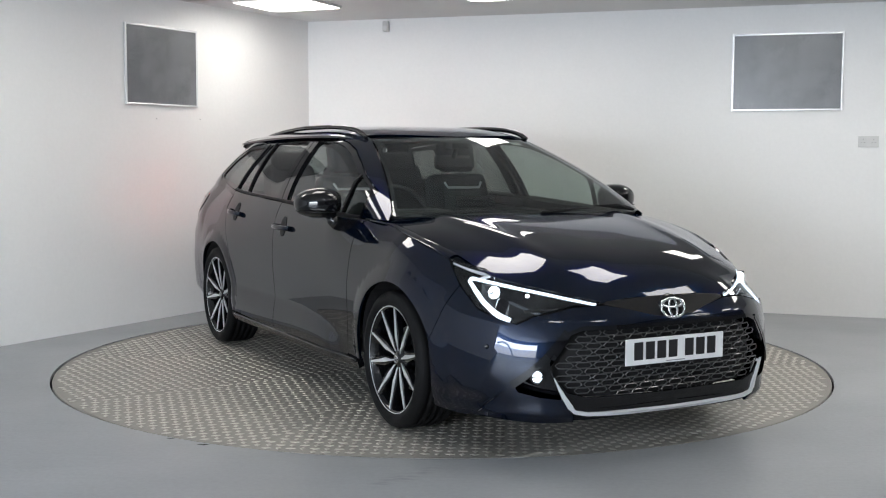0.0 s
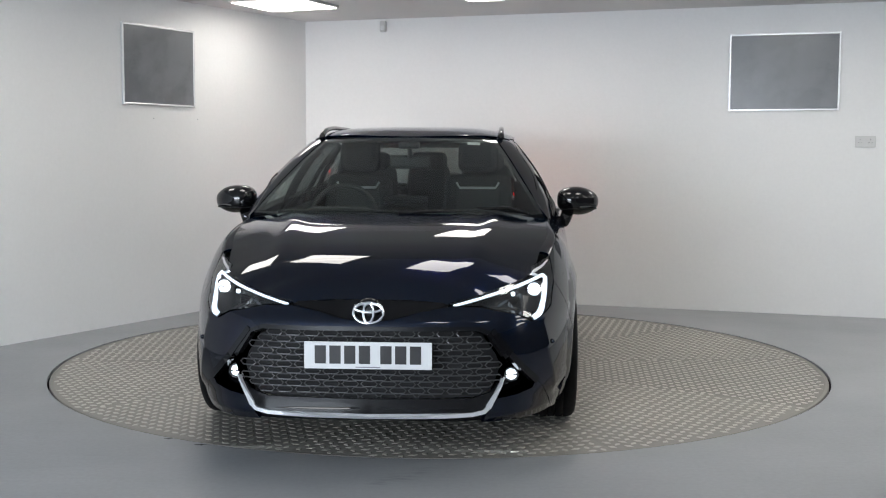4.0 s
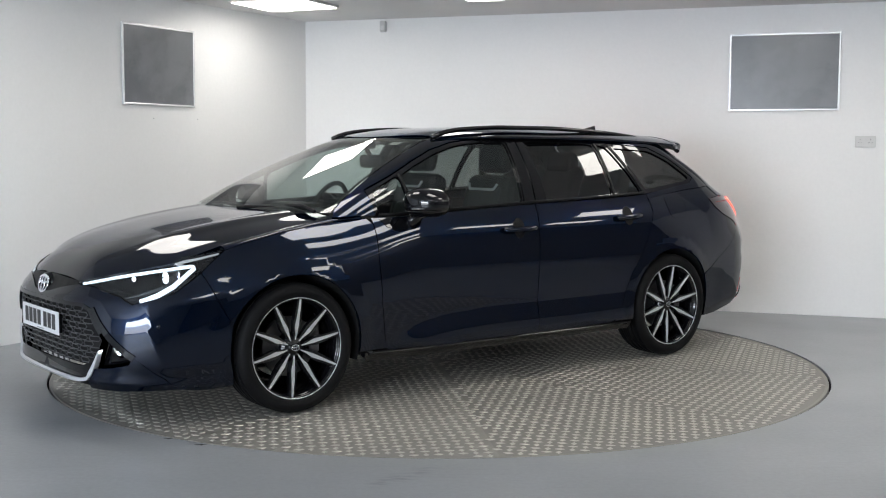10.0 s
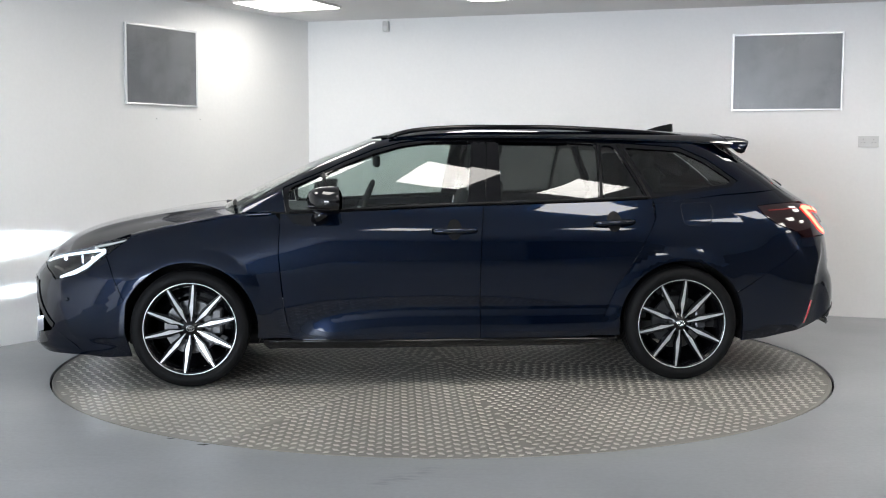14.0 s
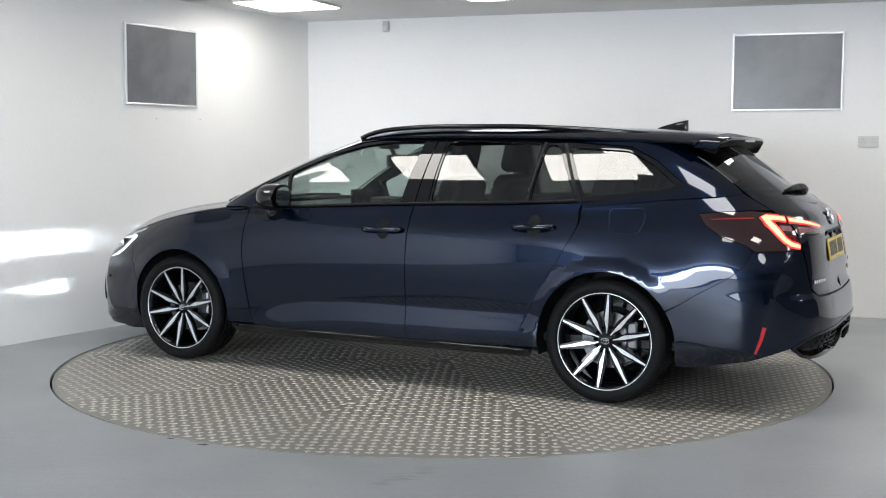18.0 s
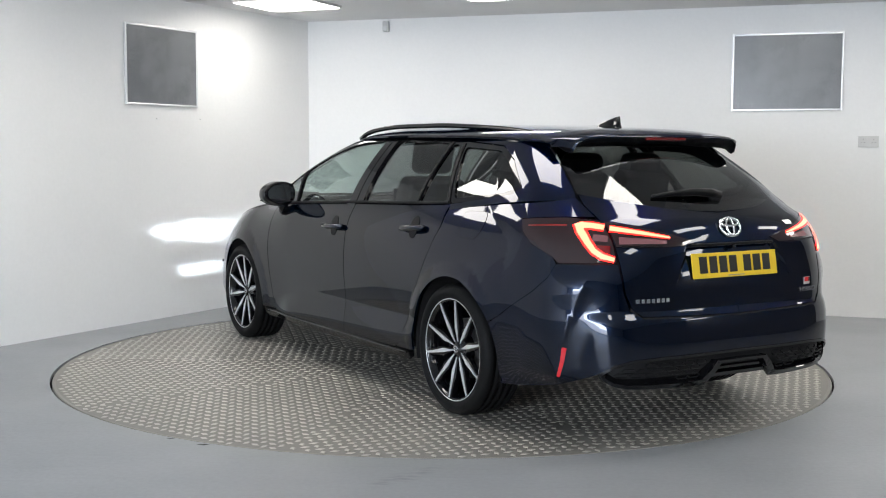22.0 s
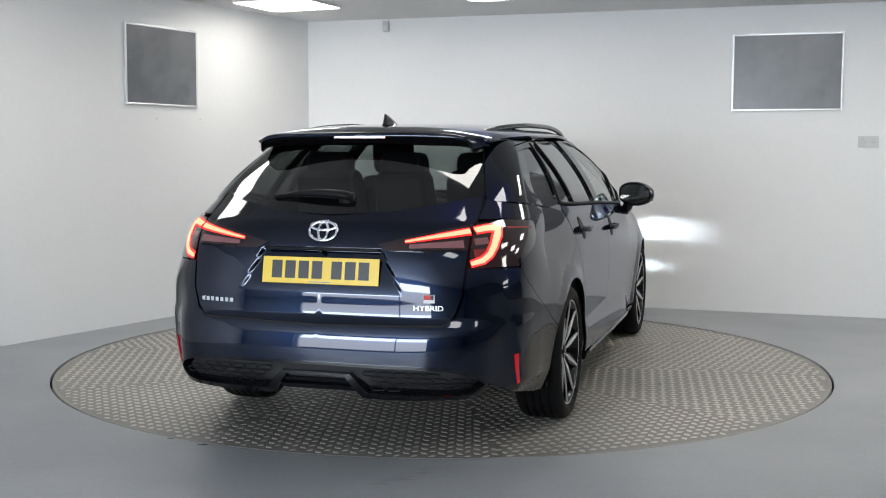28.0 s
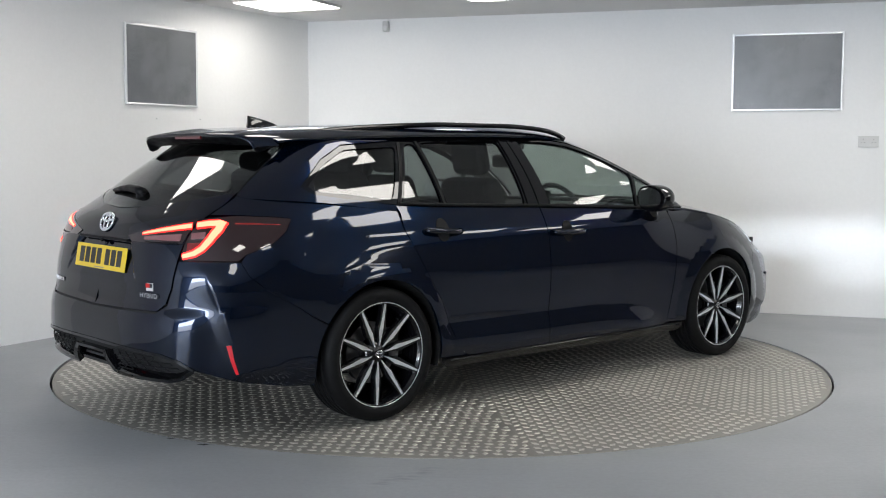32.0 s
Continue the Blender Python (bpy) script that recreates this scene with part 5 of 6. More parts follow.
def tail_lamps():
    for sd in SIDES:
        top = new("tail_lamp")
        top.parent = car
        top["label"] = "red rear lamp with a glowing hook"
        body = low_x([(-1.797, 0.970), (-1.90, 0.980), (-2.02, 0.985)]) + low_r([(0.70, 0.985), (0.617, 0.972), (0.617, 0.868), (0.622, 0.80)]) + low_x([(-2.07, 0.795), (-2.036, 0.822), (-1.91, 0.868), (-1.835, 0.918)])
        panel("lamp_body", body, LOW, M_REDDARK, top, sd, gap=0.001, lift=0.004, label="smoked dark red lens", h=0.018)
        inner = low_r([(0.607, 0.972), (0.40, 0.930), (0.24, 0.888), (0.29, 0.864), (0.45, 0.862), (0.607, 0.868)])
        panel("lamp_inner", inner, LOW, M_REDDARK, top, sd, gap=0.001, lift=0.004, label="smoked dark red lens on the tailgate", h=0.018)
        p, n = on(LOW, line_r([(0.604, 0.942), (0.48, 0.922), (0.36, 0.902)]), 0.006, sd)
        part("light_bar", strip(p, n, (0.036, 0.013), 0.008), M_TAIL, top, "glowing red bar")
        part("light_core", strip(p + n * 0.002, n, (0.022, 0.006), 0.004), M_TAILCORE, top)
        p, n = on(LOW, line_r([(0.59, 0.893), (0.48, 0.889), (0.38, 0.884)]), 0.0055, sd)
        part("reflector_strip", strip(p, n, (0.034, 0.016), 0.008), M_REDCLEAR, top, "pale pink reversing lens")
        p, n = on(LOW, line_r([(0.585, 0.869), (0.47, 0.867), (0.40, 0.868)]), 0.0065, sd)
        part("trim_line", strip(p, n, (0.008, 0.004), 0.004), M_TRIM, top)
        p, n = on(LOW, line_r([(0.621, 0.945), (0.655, 0.952), (0.686, 0.954)], 0.012), 0.006, sd)
        part("light_hook", strip(p, n, (0.040, 0.044), 0.008), M_TAIL, top, "glowing red hook")
        part("light_core", strip(p + n * 0.002, n, (0.025, 0.029), 0.004), M_TAILCORE, top)
        p, n = on(LOW, line_r([(0.690, 0.962), (0.700, 0.93), (0.697, 0.885), (0.687, 0.850), (0.667, 0.828), (0.626, 0.815)], 0.012), 0.006, sd)
        part("light_hook", strip(p, n, (0.054, 0.030), 0.008), M_TAIL, top, "glowing red hook")
        part("light_core", strip(p + n * 0.002, n, (0.036, 0.016), 0.004), M_TAILCORE, top)
        p, n = on(LOW, line_r([(0.628, 0.90), (0.675, 0.905)], 0.012), 0.0055, sd)
        part("reflector_strip", strip(p, n, 0.03, 0.004), M_REDCLEAR, top)
        p, n = on(LOW, line_r([(0.632, 0.855), (0.68, 0.858)], 0.012), 0.0055, sd)
        part("reflector_strip", strip(p, n, 0.035, 0.004), M_REDLENS, top)
        p, n = on(LOW, line_x([(-1.86, 0.945), (-1.98, 0.951), (-2.05, 0.953)]), 0.0055, sd)
        part("light_line", strip(p, n, (0.004, 0.008), 0.004), M_TAILDIM, top)
        # reflector low in the bumper
        q = [LOW.at_x([(-2.115, 0.435)])[0], LOW.at_x([(-2.10, 0.37)])[0], LOW.at_x([(-2.075, 0.305)])[0]]
        p, n = on(LOW, q, 0.004, sd)
        part("bumper_reflector", strip(p, n, (0.022, 0.014), 0.006), M_REDLENS2, car, "thin red reflector")
        panel("lamp_back", body, LOW, M_INNER, top, sd, gap=0.0, lift=-0.03, skirt=0.0)
        panel("lamp_back", inner, LOW, M_INNER, top, sd, gap=0.0, lift=-0.03, skirt=0.0)


M_REDCLEAR = mat("pale_lens", (0.22, 0.09, 0.095), 0.12, 0, 1.0)
M_REDLENS2 = mat("reflector_red", (0.55, 0.01, 0.02), 0.12, 0, 1.0)
M_TAILDIM = mat("dim_tail_light", (0.12, 0.008, 0.008), 0.3, emit=(1.0, 0.03, 0.03), strength=0.10)
tail_lamps()


def rear_details():
    # spoiler over the rear window
    us = np.concatenate([np.linspace(0, 0.8, 14), np.linspace(0.83, 1.0, 10)])
    tip = [curve1([0, 0.5, 0.8, 0.9, 1.0], v) for v in ([0, 0.29, 0.458, 0.502, 0.514], [-1.874, -1.867, -1.854, -1.836, -1.815], [1.354, 1.351, 1.341, 1.322, 1.286])]
    root = [curve1([0, 0.5, 0.8, 0.9, 1.0], v) for v in ([0, 0.32, 0.510, 0.550, 0.564], [-1.70, -1.70, -1.70, -1.70, -1.715])]
    under = [curve1([0, 0.5, 0.8, 0.9, 1.0], v) for v in ([0, 0.28, 0.44, 0.49, 0.518], [-1.79, -1.785, -1.775, -1.77, -1.765], [1.300, 1.298, 1.294, 1.287, 1.272])]
    upper, lower = bmesh.new(), bmesh.new()
    tops, lows = [], []
    for u in list(-us[:0:-1]) + list(us):
        k, f = abs(u), math.copysign(1, u)
        t, w = [float(c(k)) for c in tip], [float(c(k)) for c in under]
        ry, rx = float(root[0](k)), float(root[1](k))
        rz = float(roof_z(np.array(rx), np.array(min(ry, 0.565)))[2]) + 0.002 - 0.03 * max(0, k - 0.9) / 0.1
        line = [((rx, ry, rz)), (rx * 0.55 + t[1] * 0.45, ry * 0.55 + t[0] * 0.45, rz * 0.55 + t[2] * 0.45 + 0.004), (t[1] + 0.016, t[0], t[2] + 0.003), (t[1], t[0], t[2] - 0.003), (t[1] + 0.002, t[0] * 0.997, t[2] - 0.014)]
        tops.append([upper.verts.new((x, y * f, z)) for x, y, z in line])
        lows.append([lower.verts.new((x, y * f, z)) for x, y, z in (line[-1], (t[1] + 0.018, t[0] * 0.985, t[2] - 0.022), (w[1], w[0], w[2]), (rx, ry * 0.97, w[2] + 0.03))])
    for bm, rows in ((upper, tops), (lower, lows)):
        for a, b in zip(rows, rows[1:]):
            for i in range(len(a) - 1):
                bm.faces.new((a[i], a[i + 1], b[i + 1], b[i]))
        bmesh.ops.recalc_face_normals(bm, faces=bm.faces)
    ob = part("rear_spoiler", upper, M_PAINT, car, "navy roof spoiler", True)
    part("spoiler_underside", lower, M_TRIM, ob, "black underside", True)
    part("brake_light", box(-1.869, 0, 1.334, 0.010, 0.25, 0.014, 0.003), M_REDLENS3, ob, "thin dark red brake light")
    # wiper
    p = [(-2.135, 0.02, 1.055), (-2.150, 0.0, 1.062)]
    w = part("rear_wiper", tube([(-2.150, -0.075, 1.072), (-2.150, -0.02, 1.086), (-2.145, 0.08, 1.092), (-2.132, 0.19, 1.086), (-2.118, 0.30, 1.074)], lambda t: 0.024 - 0.016 * t ** 1.3, 10), M_TRIM, car, "black rear wiper", True)
    part("wiper_hub", ball((-2.150, -0.05, 1.058), 0.026, (0.8, 1.4, 0.8)), M_TRIM, w)
    # handle ledge over the plate and its dark shade line
    part("tailgate_grip", box(-2.314, 0, 0.866, 0.02, 0.50, 0.014, 0.005), M_TRIM, car, "gloss black strip over the plate")
    part("camera_eye", ball((-2.326, 0.0, 0.857), 0.010), M_GLOSSBLACK, car)
    # badges: plain bars for the model name, a small red and white badge, the word beside it
    def badge_at(y, z, lift):
        """A place on the tailgate's skin, turned to lie on it: x to its right seen from behind, z up."""
        p, n = on(LOW, line_r([(abs(y), z)]), lift, 1 if y > 0 else -1)
        return Matrix.Translation(p[0]) @ Matrix.Rotation(math.atan2(n[0][1], n[0][0]) + math.pi / 2, 4, "Z")
    for y in np.linspace(0.548, 0.402, 7):
        part("badge", box(0, 0, 0, 0.017, 0.005, 0.018, 0.001), M_CHROME, car).matrix_basis = badge_at(y, 0.640, 0.003)
    tx = bpy.data.curves.new("badge_word", "FONT")
    tx.body, tx.size, tx.extrude, tx.align_x = "HYBRID", 0.030, 0.0015, "CENTER"
    tob = new("badge_word", tx)
    me = bpy.data.meshes.new_from_object(tob)
    bpy.data.objects.remove(tob)
    ob = part("badge_word", me, M_CHROME, car, "chrome word badge")
    ob.matrix_basis = badge_at(-0.47, 0.628, 0.004) @ Matrix.Rotation(radians(90), 4, "X") @ Matrix.Scale(1.2, 4, (1, 0, 0))
    for dx, dz, w, h, lift, m in ((0, 0, 0.045, 0.034, 0.002, M_WHITE), (-0.008, 0.006, 0.028, 0.019, 0.005, M_RED), (0.012, 0.006, 0.012, 0.019, 0.005, M_BLACKINK)):
        part("badge", box(dx, 0, dz, w, 0.004, h), m, car).matrix_basis = badge_at(-0.472, 0.676, lift)
    # dark gap above the bumper, ledge, diffuser blocks, tow cover
    p, n = on(LOW, line_r([(0.0, 0.557), (0.53, 0.570), (0.578, 0.603)]), -0.01)
    fl = np.array([1, -1, 1])
    part("tailgate_gap", strip(np.concatenate([p, (p * fl)[::-1][1:]]), np.concatenate([n, (n * fl)[::-1][1:]]), 0.016, 0.01), M_INNER, car)
    for sd in SIDES:
        p, n = on(LOW, line_r([(0.72, 0.325), (0.66, 0.365), (0.58, 0.388), (0.45, 0.396), (0.0, 0.399)]), 0.004, sd)
        part("diffuser_edge", strip(p, n, 0.012, 0.02), M_GLOSSBLACK, car)
        p, n = on(LOW, line_r([(0.715, 0.322), (0.66, 0.288), (0.60, 0.276), (0.30, 0.268), (0.21, 0.272)]), 0.004, sd)
        part("diffuser_blade", strip(p, n, (0.016, 0.034), 0.05), M_GLOSSBLACK, car)
        p, n = on(LOW, line_r([(0.215, 0.268), (0.18, 0.31), (0.14, 0.356)]), 0.005, sd)
        part("diffuser_fin", strip(p, n, (0.040, 0.026), 0.06), M_GLOSSBLACK, car)
        zone = np.array([(0.20, 0.382), (0.45, 0.380), (0.60, 0.366), (0.69, 0.322), (0.64, 0.300), (0.30, 0.290), (0.235, 0.292)])
        bm = bmesh.new()
        for row in range(5):
            for col in range(12):
                cy, cz = 0.20 + (col + 0.5 * (row % 2)) * 0.066, 0.300 + row * 0.0215
                ring = [(cy - 0.031, cz), (cy - 0.021, cz + 0.0095), (cy + 0.021, cz + 0.0095), (cy + 0.031, cz), (cy + 0.021, cz - 0.0095), (cy - 0.021, cz - 0.0095)]
                if inside(zone, np.array(ring)).sum() < 5:
                    continue
                c, m = on(LOW, line_r(ring), -0.012, sd)
                tube([Vector(v) for v in c], 0.0032, 5, bm, closed=True)
        part("diffuser_honeycomb", bm, M_TRIM, car, "black honeycomb insert")["kind"] = "stuff"
    for z0, w, lift in ((0.290, 0.020, -0.01), (0.318, 0.012, -0.02)):
        p, n = on(LOW, line_r([(0.165, z0), (0.0, z0)]), lift)
        part("diffuser_bar", strip(np.concatenate([p, (p * fl)[::-1][1:]]), np.concatenate([n, (n * fl)[::-1][1:]]), w, 0.04), M_GLOSSBLACK, car)
    p, n = on(LOW, line_r([(0.145, 0.355), (-0.0, 0.357)]), 0.006)
    part("diffuser_bar", strip(np.concatenate([p, (p * fl)[::-1][1:]]), np.concatenate([n, (n * fl)[::-1][1:]]), 0.012, 0.05), M_GLOSSBLACK, car)


M_REDLENS3 = mat("brake_lens", (0.12, 0.004, 0.006), 0.1, 0, 1.0)
rear_details()


def side_details():
    for sd in SIDES:
        # roof rail
        xs = np.linspace(0.27, -1.56, 40)
        zt = curve1([0.30, 0.265, 0.2, 0.04, -0.28, -0.6, -0.92, -1.24, -1.50, -1.57], [1.345, 1.364, 1.388, 1.413, 1.426, 1.426, 1.416, 1.397, 1.366, 1.350])
        part("roof_rail", tube([(x, sd * (0.505 + 0.012 * math.sin((x + 0.65) * 1.6) - 0.03 * float(smooth(-0.6, -1.6, np.array(x)))), float(zt(x)) - 0.014) for x in xs], 0.016, 10, flat=0.85), M_GLOSSBLACK, car, "gloss black roof rail", True)
        # door handles
        for x0, x1, z in ((0.043, -0.19, 0.843), (-0.853, -1.068, 0.884)):
            c = (x0 + x1) / 2
            # flat black disc for the shade in the hollow, body-coloured cup
            cup = [(c + 0.040 * math.cos(t), z + 0.004 + 0.056 * math.sin(t)) for t in np.linspace(0, 2 * math.pi, 24, endpoint=False)]
            panel("handle_cup", low_x([*cup, cup[0]])[:-1], LOW, M_TRIM, car, sd, gap=0.0, lift=0.003, skirt=0.004, h=0.011)
            pts = []
            for t in np.linspace(0, 1, 14):
                x = x0 + (x1 - x0) * t
                zz = z + (0.006 if x < -0.5 else 0.002) * (t - 0.5) * 2
                y = float(side_low(np.array(x), np.array(zz)))
                pts.append((x, sd * (y + 0.006 + 0.030 * math.sin(math.pi * t) ** 0.5), zz))
            part("door_handle", tube(pts, 0.017, 10, flat=0.9), M_PAINT, car, "navy door handle", True)
        # mirror
        top = new("door_mirror")
        top.parent = car
        top["label"] = "gloss black door mirror"
        bm = bmesh.new()
        bmesh.ops.create_uvsphere(bm, u_segments=36, v_segments=24, radius=1)
        for v in bm.verts:
            x, y, z = v.co
            x, y, z = (math.copysign(abs(q) ** e, q) for q, e in ((x, 0.8), (y, 0.72), (z, 0.72)))
            x = max(x, -0.42)
            k = 1 - 0.30 * max(y, 0) ** 1.5 - 0.05 * max(-y, 0)
            v.co = (0.600 + 0.118 * x * (1 - 0.25 * max(y, 0)) - 0.015 * y, sd * (0.936 + 0.112 * y), 1.008 + 0.077 * z * k - 0.004 * y)
        if sd < 0:
            bmesh.ops.reverse_faces(bm, faces=bm.faces)
        part("mirror_shell", bm, M_GLOSSBLACK, top, "", True)
        gl = bmesh.new()
        ring = [gl.verts.new((0.5485 - 0.015 * math.copysign(abs(math.cos(t)) ** 0.7, math.cos(t)), sd * (0.930 + 0.092 * math.copysign(abs(math.cos(t)) ** 0.7, math.cos(t))), 1.010 + 0.058 * math.copysign(abs(math.sin(t)) ** 0.7, math.sin(t)) * (1 - 0.25 * max(math.cos(t), 0)))) for t in np.linspace(0, 2 * math.pi, 36, endpoint=False)]
        gl.faces.new(ring)
        part("mirror_glass", gl, M_MIRROR, top, "mirror glass")
        part("mirror_foot", tube([(0.625, sd * 0.885, 0.955), (0.655, sd * 0.870, 0.92), (0.68, sd * 0.855, 0.895)], lambda t: 0.034 - 0.004 * t, 10), M_GLOSSBLACK, top, "", True)
        ind = [(0.600 + 0.117 * math.cos(t) * (1 - 0.25 * max(math.sin(t), 0)), sd * (0.930 + 0.109 * math.sin(t)), 0.978 + 0.006 * math.sin(t)) for t in np.linspace(0.1, 1.6, 14)]
        part("indicator", tube(ind, 0.0042, 6), M_SMOKE, top, "smoked indicator strip along the mirror")
        part("mirror_seam", tube([(0.600 + 0.1195 * math.cos(t), sd * (0.928 + 0.108 * math.sin(t)), 0.966) for t in np.linspace(-0.9, 1.6, 18)], 0.003, 5), M_TRIM, top)
        # black foot plate behind the mirror
        panel("mirror_base", low_x([(0.83, 0.925), (0.60, 0.925), (0.62, 0.88), (0.72, 0.865), (0.80, 0.885)]), LOW, M_GLOSSBLACK, car, sd, gap=0.0, lift=0.003, h=0.04)
        # window dividers
        for x0, z0, x1, z1, w in ((0.60, 0.955, 0.635, 1.152, 0.016), (-0.898, 1.008, -0.922, 1.322, 0.014), (-1.18, 1.012, -1.035, 1.315, 0.016)):
            q = UP.at_x(dense([(x0, z0), (x1, z1)], 0.03, False))
            p, n = on(UP, q, 0.002, sd)
            part("window_divider", strip(p, n, w, 0.008), M_TRIM, car)
        # B pillar cover
        q = up_x([(-0.16, 0.985), (-0.205, 1.338), (-0.275, 1.341), (-0.240, 0.988)])
        panel("pillar_cover", q, UP, M_GLOSSBLACK, car, sd, gap=0.001, lift=0.003, h=0.06)
        q = up_x([(-0.246, 0.988), (-0.281, 1.341), (-0.335, 1.340), (-0.322, 0.99)])
        panel("pillar_cover", q, UP, M_GLOSSBLACK, car, sd, gap=0.001, lift=0.003, h=0.06)
        # inner linings close the doors
        panel("door_lining", low_x([(0.85, 0.92), (-1.2, 0.98), (-1.0, 0.60), (-0.9, 0.26), (0.85, 0.26)]), LOW, M_DASH, car, sd, gap=0.0, lift=-0.06, skirt=0.0, h=0.1)
        panel("load_lining", low_x([(-1.2, 1.0), (-1.6, 1.05), (-1.95, 1.072)]) + low_r([(0.62, 1.08), (0.62, 0.72)]) + low_x([(-2.0, 0.70), (-1.2, 0.74)]), LOW, M_INNER, car, sd, gap=0.0, lift=-0.045, skirt=0.0, h=0.06)
    panel("tailgate_lining", low_r([(0.0, 1.0), (0.25, 1.008), (0.48, 1.045), (0.60, 1.072), (0.62, 0.95), (0.62, 0.70), (0.0, 0.70)]), LOW, M_INNER, car, both=True, gap=0.0, lift=-0.05, skirt=0.0, h=0.06)
    # fuel flap, on the near side only
    out = rounded([(-1.346, 0.985), (-1.362, 0.868), (-1.50, 0.860), (-1.537, 0.93), (-1.522, 0.99)], 0.03)
    panel("flap_gap", low_x([*out, out[0]])[:-1], LOW, M_INNER, car, 1, gap=-0.0015, lift=0.0006, skirt=0.0, h=0.04)
    panel("fuel_flap", low_x([*out, out[0]])[:-1], LOW, M_PAINT, car, 1, gap=0.0, lift=0.0014, skirt=0.001, h=0.03)
    # aerial fin
    bm = bmesh.new()
    rows = []
    for t in np.linspace(0, 1, 12):
        x = -1.345 - 0.185 * t
        hgt = 0.062 * t ** 0.75 * (1 if t < 0.95 else 0.97)
        zb = float(ROOF_C(x)) - 0.006
        w = 0.034 * (0.35 + 0.65 * math.sin(math.pi * min(0.15 + 0.75 * t, 1)))
        rows.append([bm.verts.new((x, y * w, zb + z * hgt)) for y, z in ((-1, 0), (-0.55, 0.25), (-0.22, 0.75), (-0.10, 1.0), (0.10, 1.0), (0.22, 0.75), (0.55, 0.25), (1, 0))])
    for a, b in zip(rows, rows[1:]):
        for i in range(7):
            bm.faces.new((a[i], a[i + 1], b[i + 1], b[i]))
    bm.faces.new(rows[-1])
    bmesh.ops.recalc_face_normals(bm, faces=bm.faces)
    part("roof_aerial", bm, M_GLOSSBLACK, car, "gloss black fin aerial", True)
    # cowl and wipers
    part("cowl", tube([(1.00 + 0.17 * (1 - (y / 0.74) ** 2), y, 0.945) for y in np.linspace(-0.73, 0.73, 20)], 0.035, 8, flat=0.5), M_TRIM, car, "black cowl panel", True)
    for y0, y1, x0, x1 in ((-0.60, 0.05, 1.10, 1.165), (0.02, 0.62, 1.20, 1.10)):
        part("wiper", tube([(x0 + (x1 - x0) * t + 0.02, y0 + (y1 - y0) * t, 0.968 + 0.008 * math.sin(math.pi * t)) for t in np.linspace(0, 1, 8)], 0.009, 6), M_TRIM, car, "black wiper", True)
    part("wiper_arm", tube([(1.12, 0.66, 0.965), (1.13, 0.56, 0.99), (1.14, 0.40, 0.985)], 0.011, 6), M_TRIM, car)
    # sticker in the windscreen's upper corner
    q = UP.at_y(dense([(0.40, 1.325), (0.33, 1.328), (0.33, 1.312), (0.40, 1.309)], 0.03), 1)
    panel("sticker", q, UP, M_WHITE, car, 1, gap=0.0, lift=-0.003, skirt=0.0, h=0.03, label="small white sticker in the windscreen")


side_details()


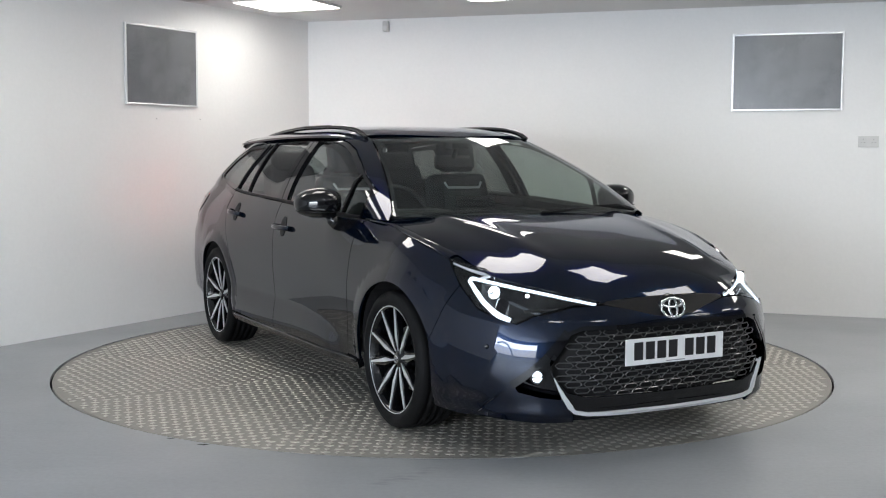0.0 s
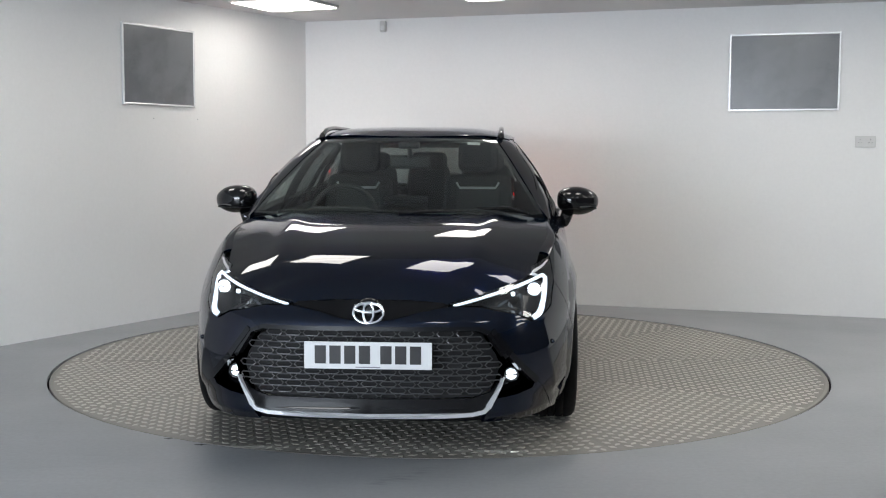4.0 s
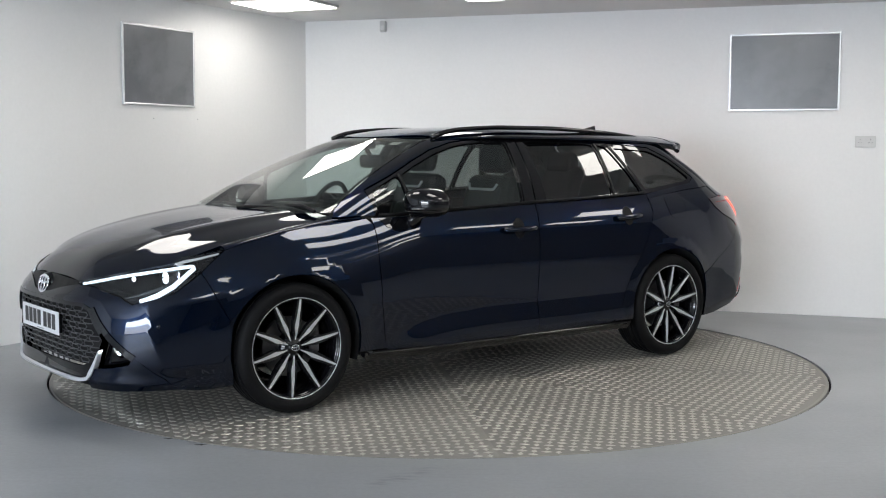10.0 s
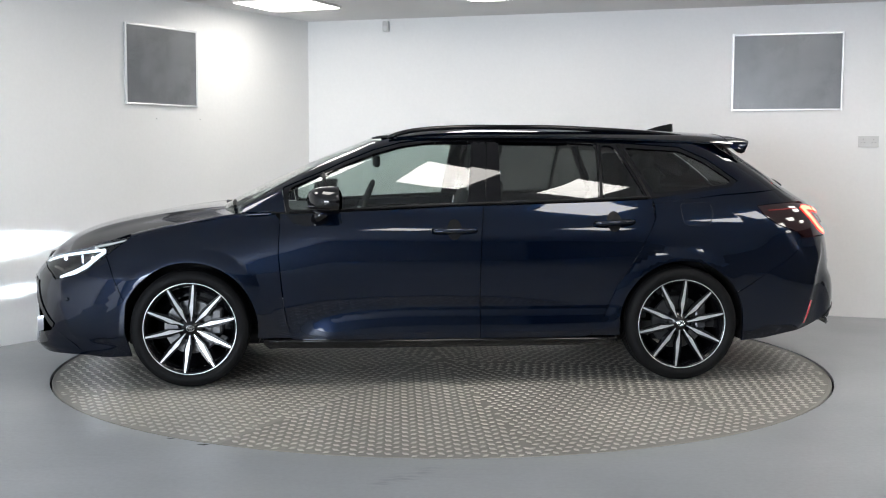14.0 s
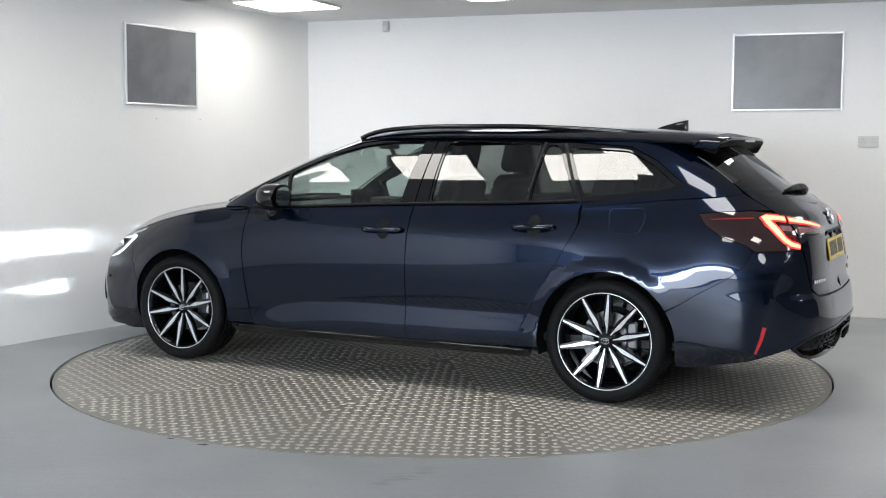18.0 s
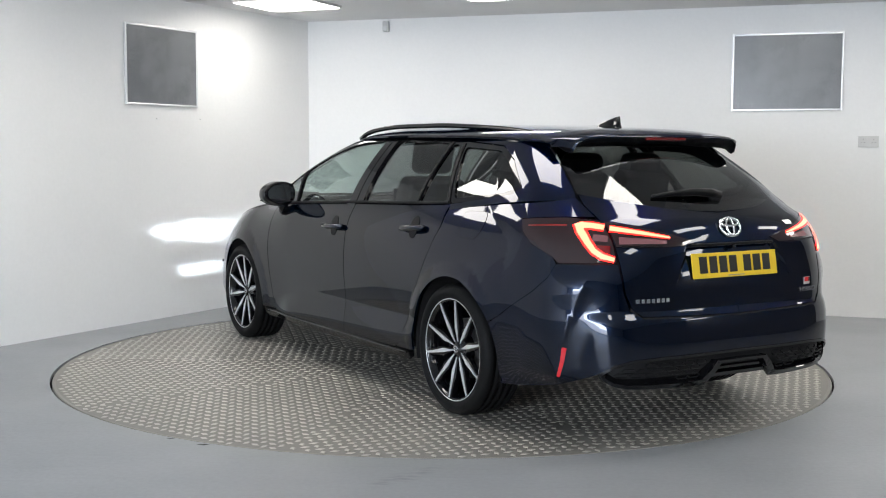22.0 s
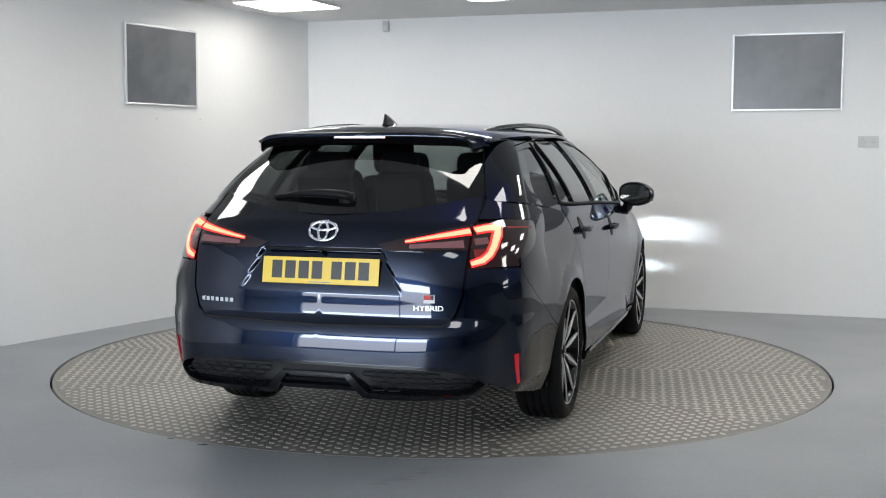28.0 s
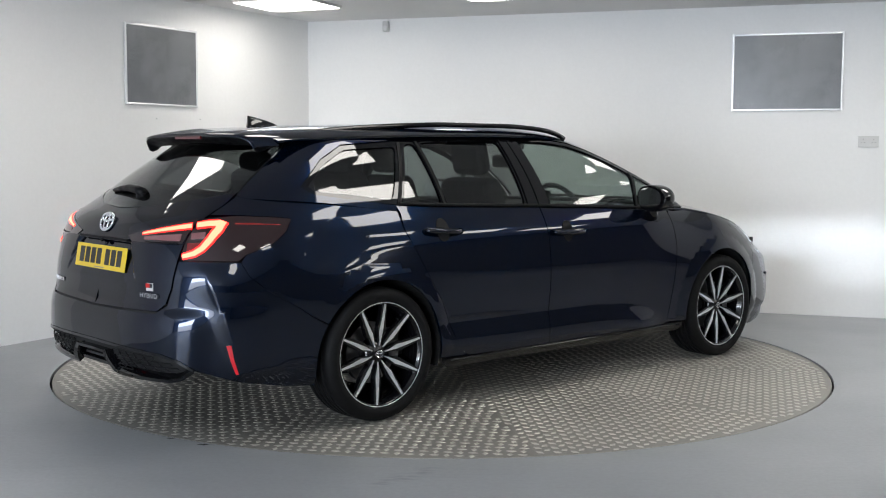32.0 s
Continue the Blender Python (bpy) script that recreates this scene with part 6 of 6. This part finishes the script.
def cabin():
    panel("headlining", dense([(0.18, 0), (0.05, 0.5), (-1.7, 0.48), (-1.7, 0)], 0.06), lambda x, y: roof_z(x, y) - np.array([0, 0, 0.035]), M_SEATGREY, car, both=True, gap=0.0, skirt=0.0, h=0.15)
    dash = new("dashboard")
    dash.parent = car
    part("dash_top", box(0.86, 0, 0.905, 0.50, 1.36, 0.07, 0.03), M_DASH, dash)
    part("dash_front", box(0.66, 0, 0.80, 0.16, 1.36, 0.18, 0.04), M_DASH, dash)
    part("binnacle", box(0.62, -0.37, 0.935, 0.20, 0.34, 0.06, 0.025), M_DASH, dash)
    part("touch_screen", box(0.585, 0.0, 0.965, 0.015, 0.24, 0.13, 0.005), M_GLOSSBLACK, dash, "dark touch screen")
    part("console", box(0.25, 0, 0.55, 0.9, 0.22, 0.30, 0.04), M_DASH, dash)
    wheel = new("steering_wheel")
    wheel.parent = car
    ring = tube([(0, 0.183 * math.cos(t), 0.183 * math.sin(t)) for t in np.linspace(0, 2 * math.pi, 40, endpoint=False)], 0.015, 10, closed=True)
    part("steering_rim", ring, M_DASH, wheel, "", True)
    part("airbag_cover", box(0.02, 0, -0.01, 0.05, 0.15, 0.12, 0.03, 3), M_DASH, wheel)
    for a, b in (((0.01, -0.17, 0), (0.02, -0.06, 0)), ((0.01, 0.17, 0), (0.02, 0.06, 0)), ((0.01, 0, -0.17), (0.02, 0, -0.06))):
        part("spoke", tube([a, b], 0.017, 6, flat=0.6), M_SILVER, wheel)
    wheel.matrix_basis = Matrix.Translation((0.40, -0.37, 0.905)) @ Matrix.Rotation(radians(-22), 4, "Y")

    def seat(x, y, w, tall=True):
        top = new("seat")
        top.parent = car
        part("cushion", box(x + 0.22, y, 0.52, 0.50, w, 0.16, 0.05, 3), M_SEAT, top)
        bm = box(0, 0, 0.33, 0.13, w, 0.64, 0.05, 3)
        for v in bm.verts:
            v.co.y *= 1 - 0.22 * max(0, (v.co.z - 0.30)) / 0.35
        bmesh.ops.transform(bm, matrix=Matrix.Translation((x, y, 0.55)) @ Matrix.Rotation(radians(-16), 4, "Y"), verts=bm.verts)
        part("backrest", bm, M_SEAT, top)
        bm = box(0, 0, 0.76 if tall else 0.66, 0.10, 0.25, 0.20 if tall else 0.15, 0.045, 3)
        bmesh.ops.transform(bm, matrix=Matrix.Translation((x, y, 0.55)) @ Matrix.Rotation(radians(-13), 4, "Y"), verts=bm.verts)
        part("headrest", bm, M_SEAT, top)
        if tall:
            bm = bmesh.new()
            tube([(0.075, -0.13, 0.58), (0.08, -0.11, 0.545), (0.08, 0.11, 0.545), (0.075, 0.13, 0.58)], 0.008, 6, bm)
            bmesh.ops.transform(bm, matrix=Matrix.Translation((x, y, 0.55)) @ Matrix.Rotation(radians(-14), 4, "Y"), verts=bm.verts)
            part("seat_trim", bm, M_SILVER, top, "pale trim loop below the headrest")
            bm = box(0.068, 0, 0.36, 0.02, w * 0.55, 0.40, 0.008)
            bmesh.ops.transform(bm, matrix=Matrix.Translation((x, y, 0.55)) @ Matrix.Rotation(radians(-16), 4, "Y"), verts=bm.verts)
            part("seat_centre", bm, M_SEATGREY, top, "grey fabric centre")
            top.matrix_basis = Matrix.Translation((0, 0, -0.05))
        return top
    for y in (-0.37, 0.37):
        seat(-0.16, y, 0.50)
    for y in (-0.40, 0.0, 0.40):
        seat(-1.08, y, 0.42 if y else 0.36, False)
    part("load_cover", box(-1.62, 0, 0.93, 0.72, 1.20, 0.02, 0.006), M_DASH, car, "black load cover")
    part("cabin_floor", box(-0.6, 0, 0.30, 2.9, 1.5, 0.04), M_DASH, car)
    m = new("inside_mirror")
    m.parent = car
    part("mirror_case", box(0.32, 0.0, 1.212, 0.04, 0.235, 0.078, 0.020, 3), M_DASH, m)
    part("mirror_stem", tube([(0.33, 0, 1.235), (0.37, 0, 1.300)], 0.014, 8), M_DASH, m)
    part("sensor_case", box(0.375, 0, 1.305, 0.09, 0.12, 0.04, 0.012), M_DASH, m)
    for y in (-0.36, 0.36):
        part("sun_visor", box(0.20, y, 1.330, 0.14, 0.34, 0.02, 0.008), M_SEATGREY, car)


cabin()


# ---------- keys of all that moves ----------
def motions():
    rows = [(t, pose(0, 0, 0, 0, 0, a)) for t, a in enumerate(HEADING)]
    walk(turntable, rows)
    walk(car, rows)


def nest():
    """Hangs small fittings on the body part that carries them."""
    def mid(ob):
        pts = np.array([(v.co.x, v.co.y, v.co.z) for v in ob.data.vertices])
        return pts.mean(0)
    meshes = [ob for ob in car.children if ob.type == "MESH"]

    def carriers(kind):
        return [ob for ob in meshes if ob.name.split(".")[0] == kind]
    homes = {"door_handle": ("front_door_panel", "rear_door_panel"), "handle_cup": ("front_door_panel", "rear_door_panel"),
             "mirror_base": ("front_door_panel",), "fuel_flap": ("rear_quarter",), "flap_gap": ("rear_quarter",), "parking_sensor": ("front_bumper",),
             "bumper_blade": ("front_bumper",), "bumper_reflector": ("rear_bumper",), "badge": ("tailgate",), "badge_word": ("tailgate",),
             "tailgate_grip": ("tailgate",), "camera_eye": ("tailgate",), "diffuser_honeycomb": ("rear_diffuser",), "diffuser_fin": ("rear_diffuser",),
             "diffuser_bar": ("rear_diffuser",), "diffuser_blade": ("rear_diffuser",), "diffuser_edge": ("rear_diffuser",), "sticker": ("windscreen",)}
    for ob in meshes:
        kinds = homes.get(ob.name.split(".")[0])
        if kinds:
            c = mid(ob)
            ob.parent = min((h for k in kinds for h in carriers(k)), key=lambda h: float(np.linalg.norm(mid(h) - c)))


nest()
for ob in car.children:
    ob.matrix_basis = Matrix.Translation(CAR_OFFSET) @ ob.matrix_basis

motions()
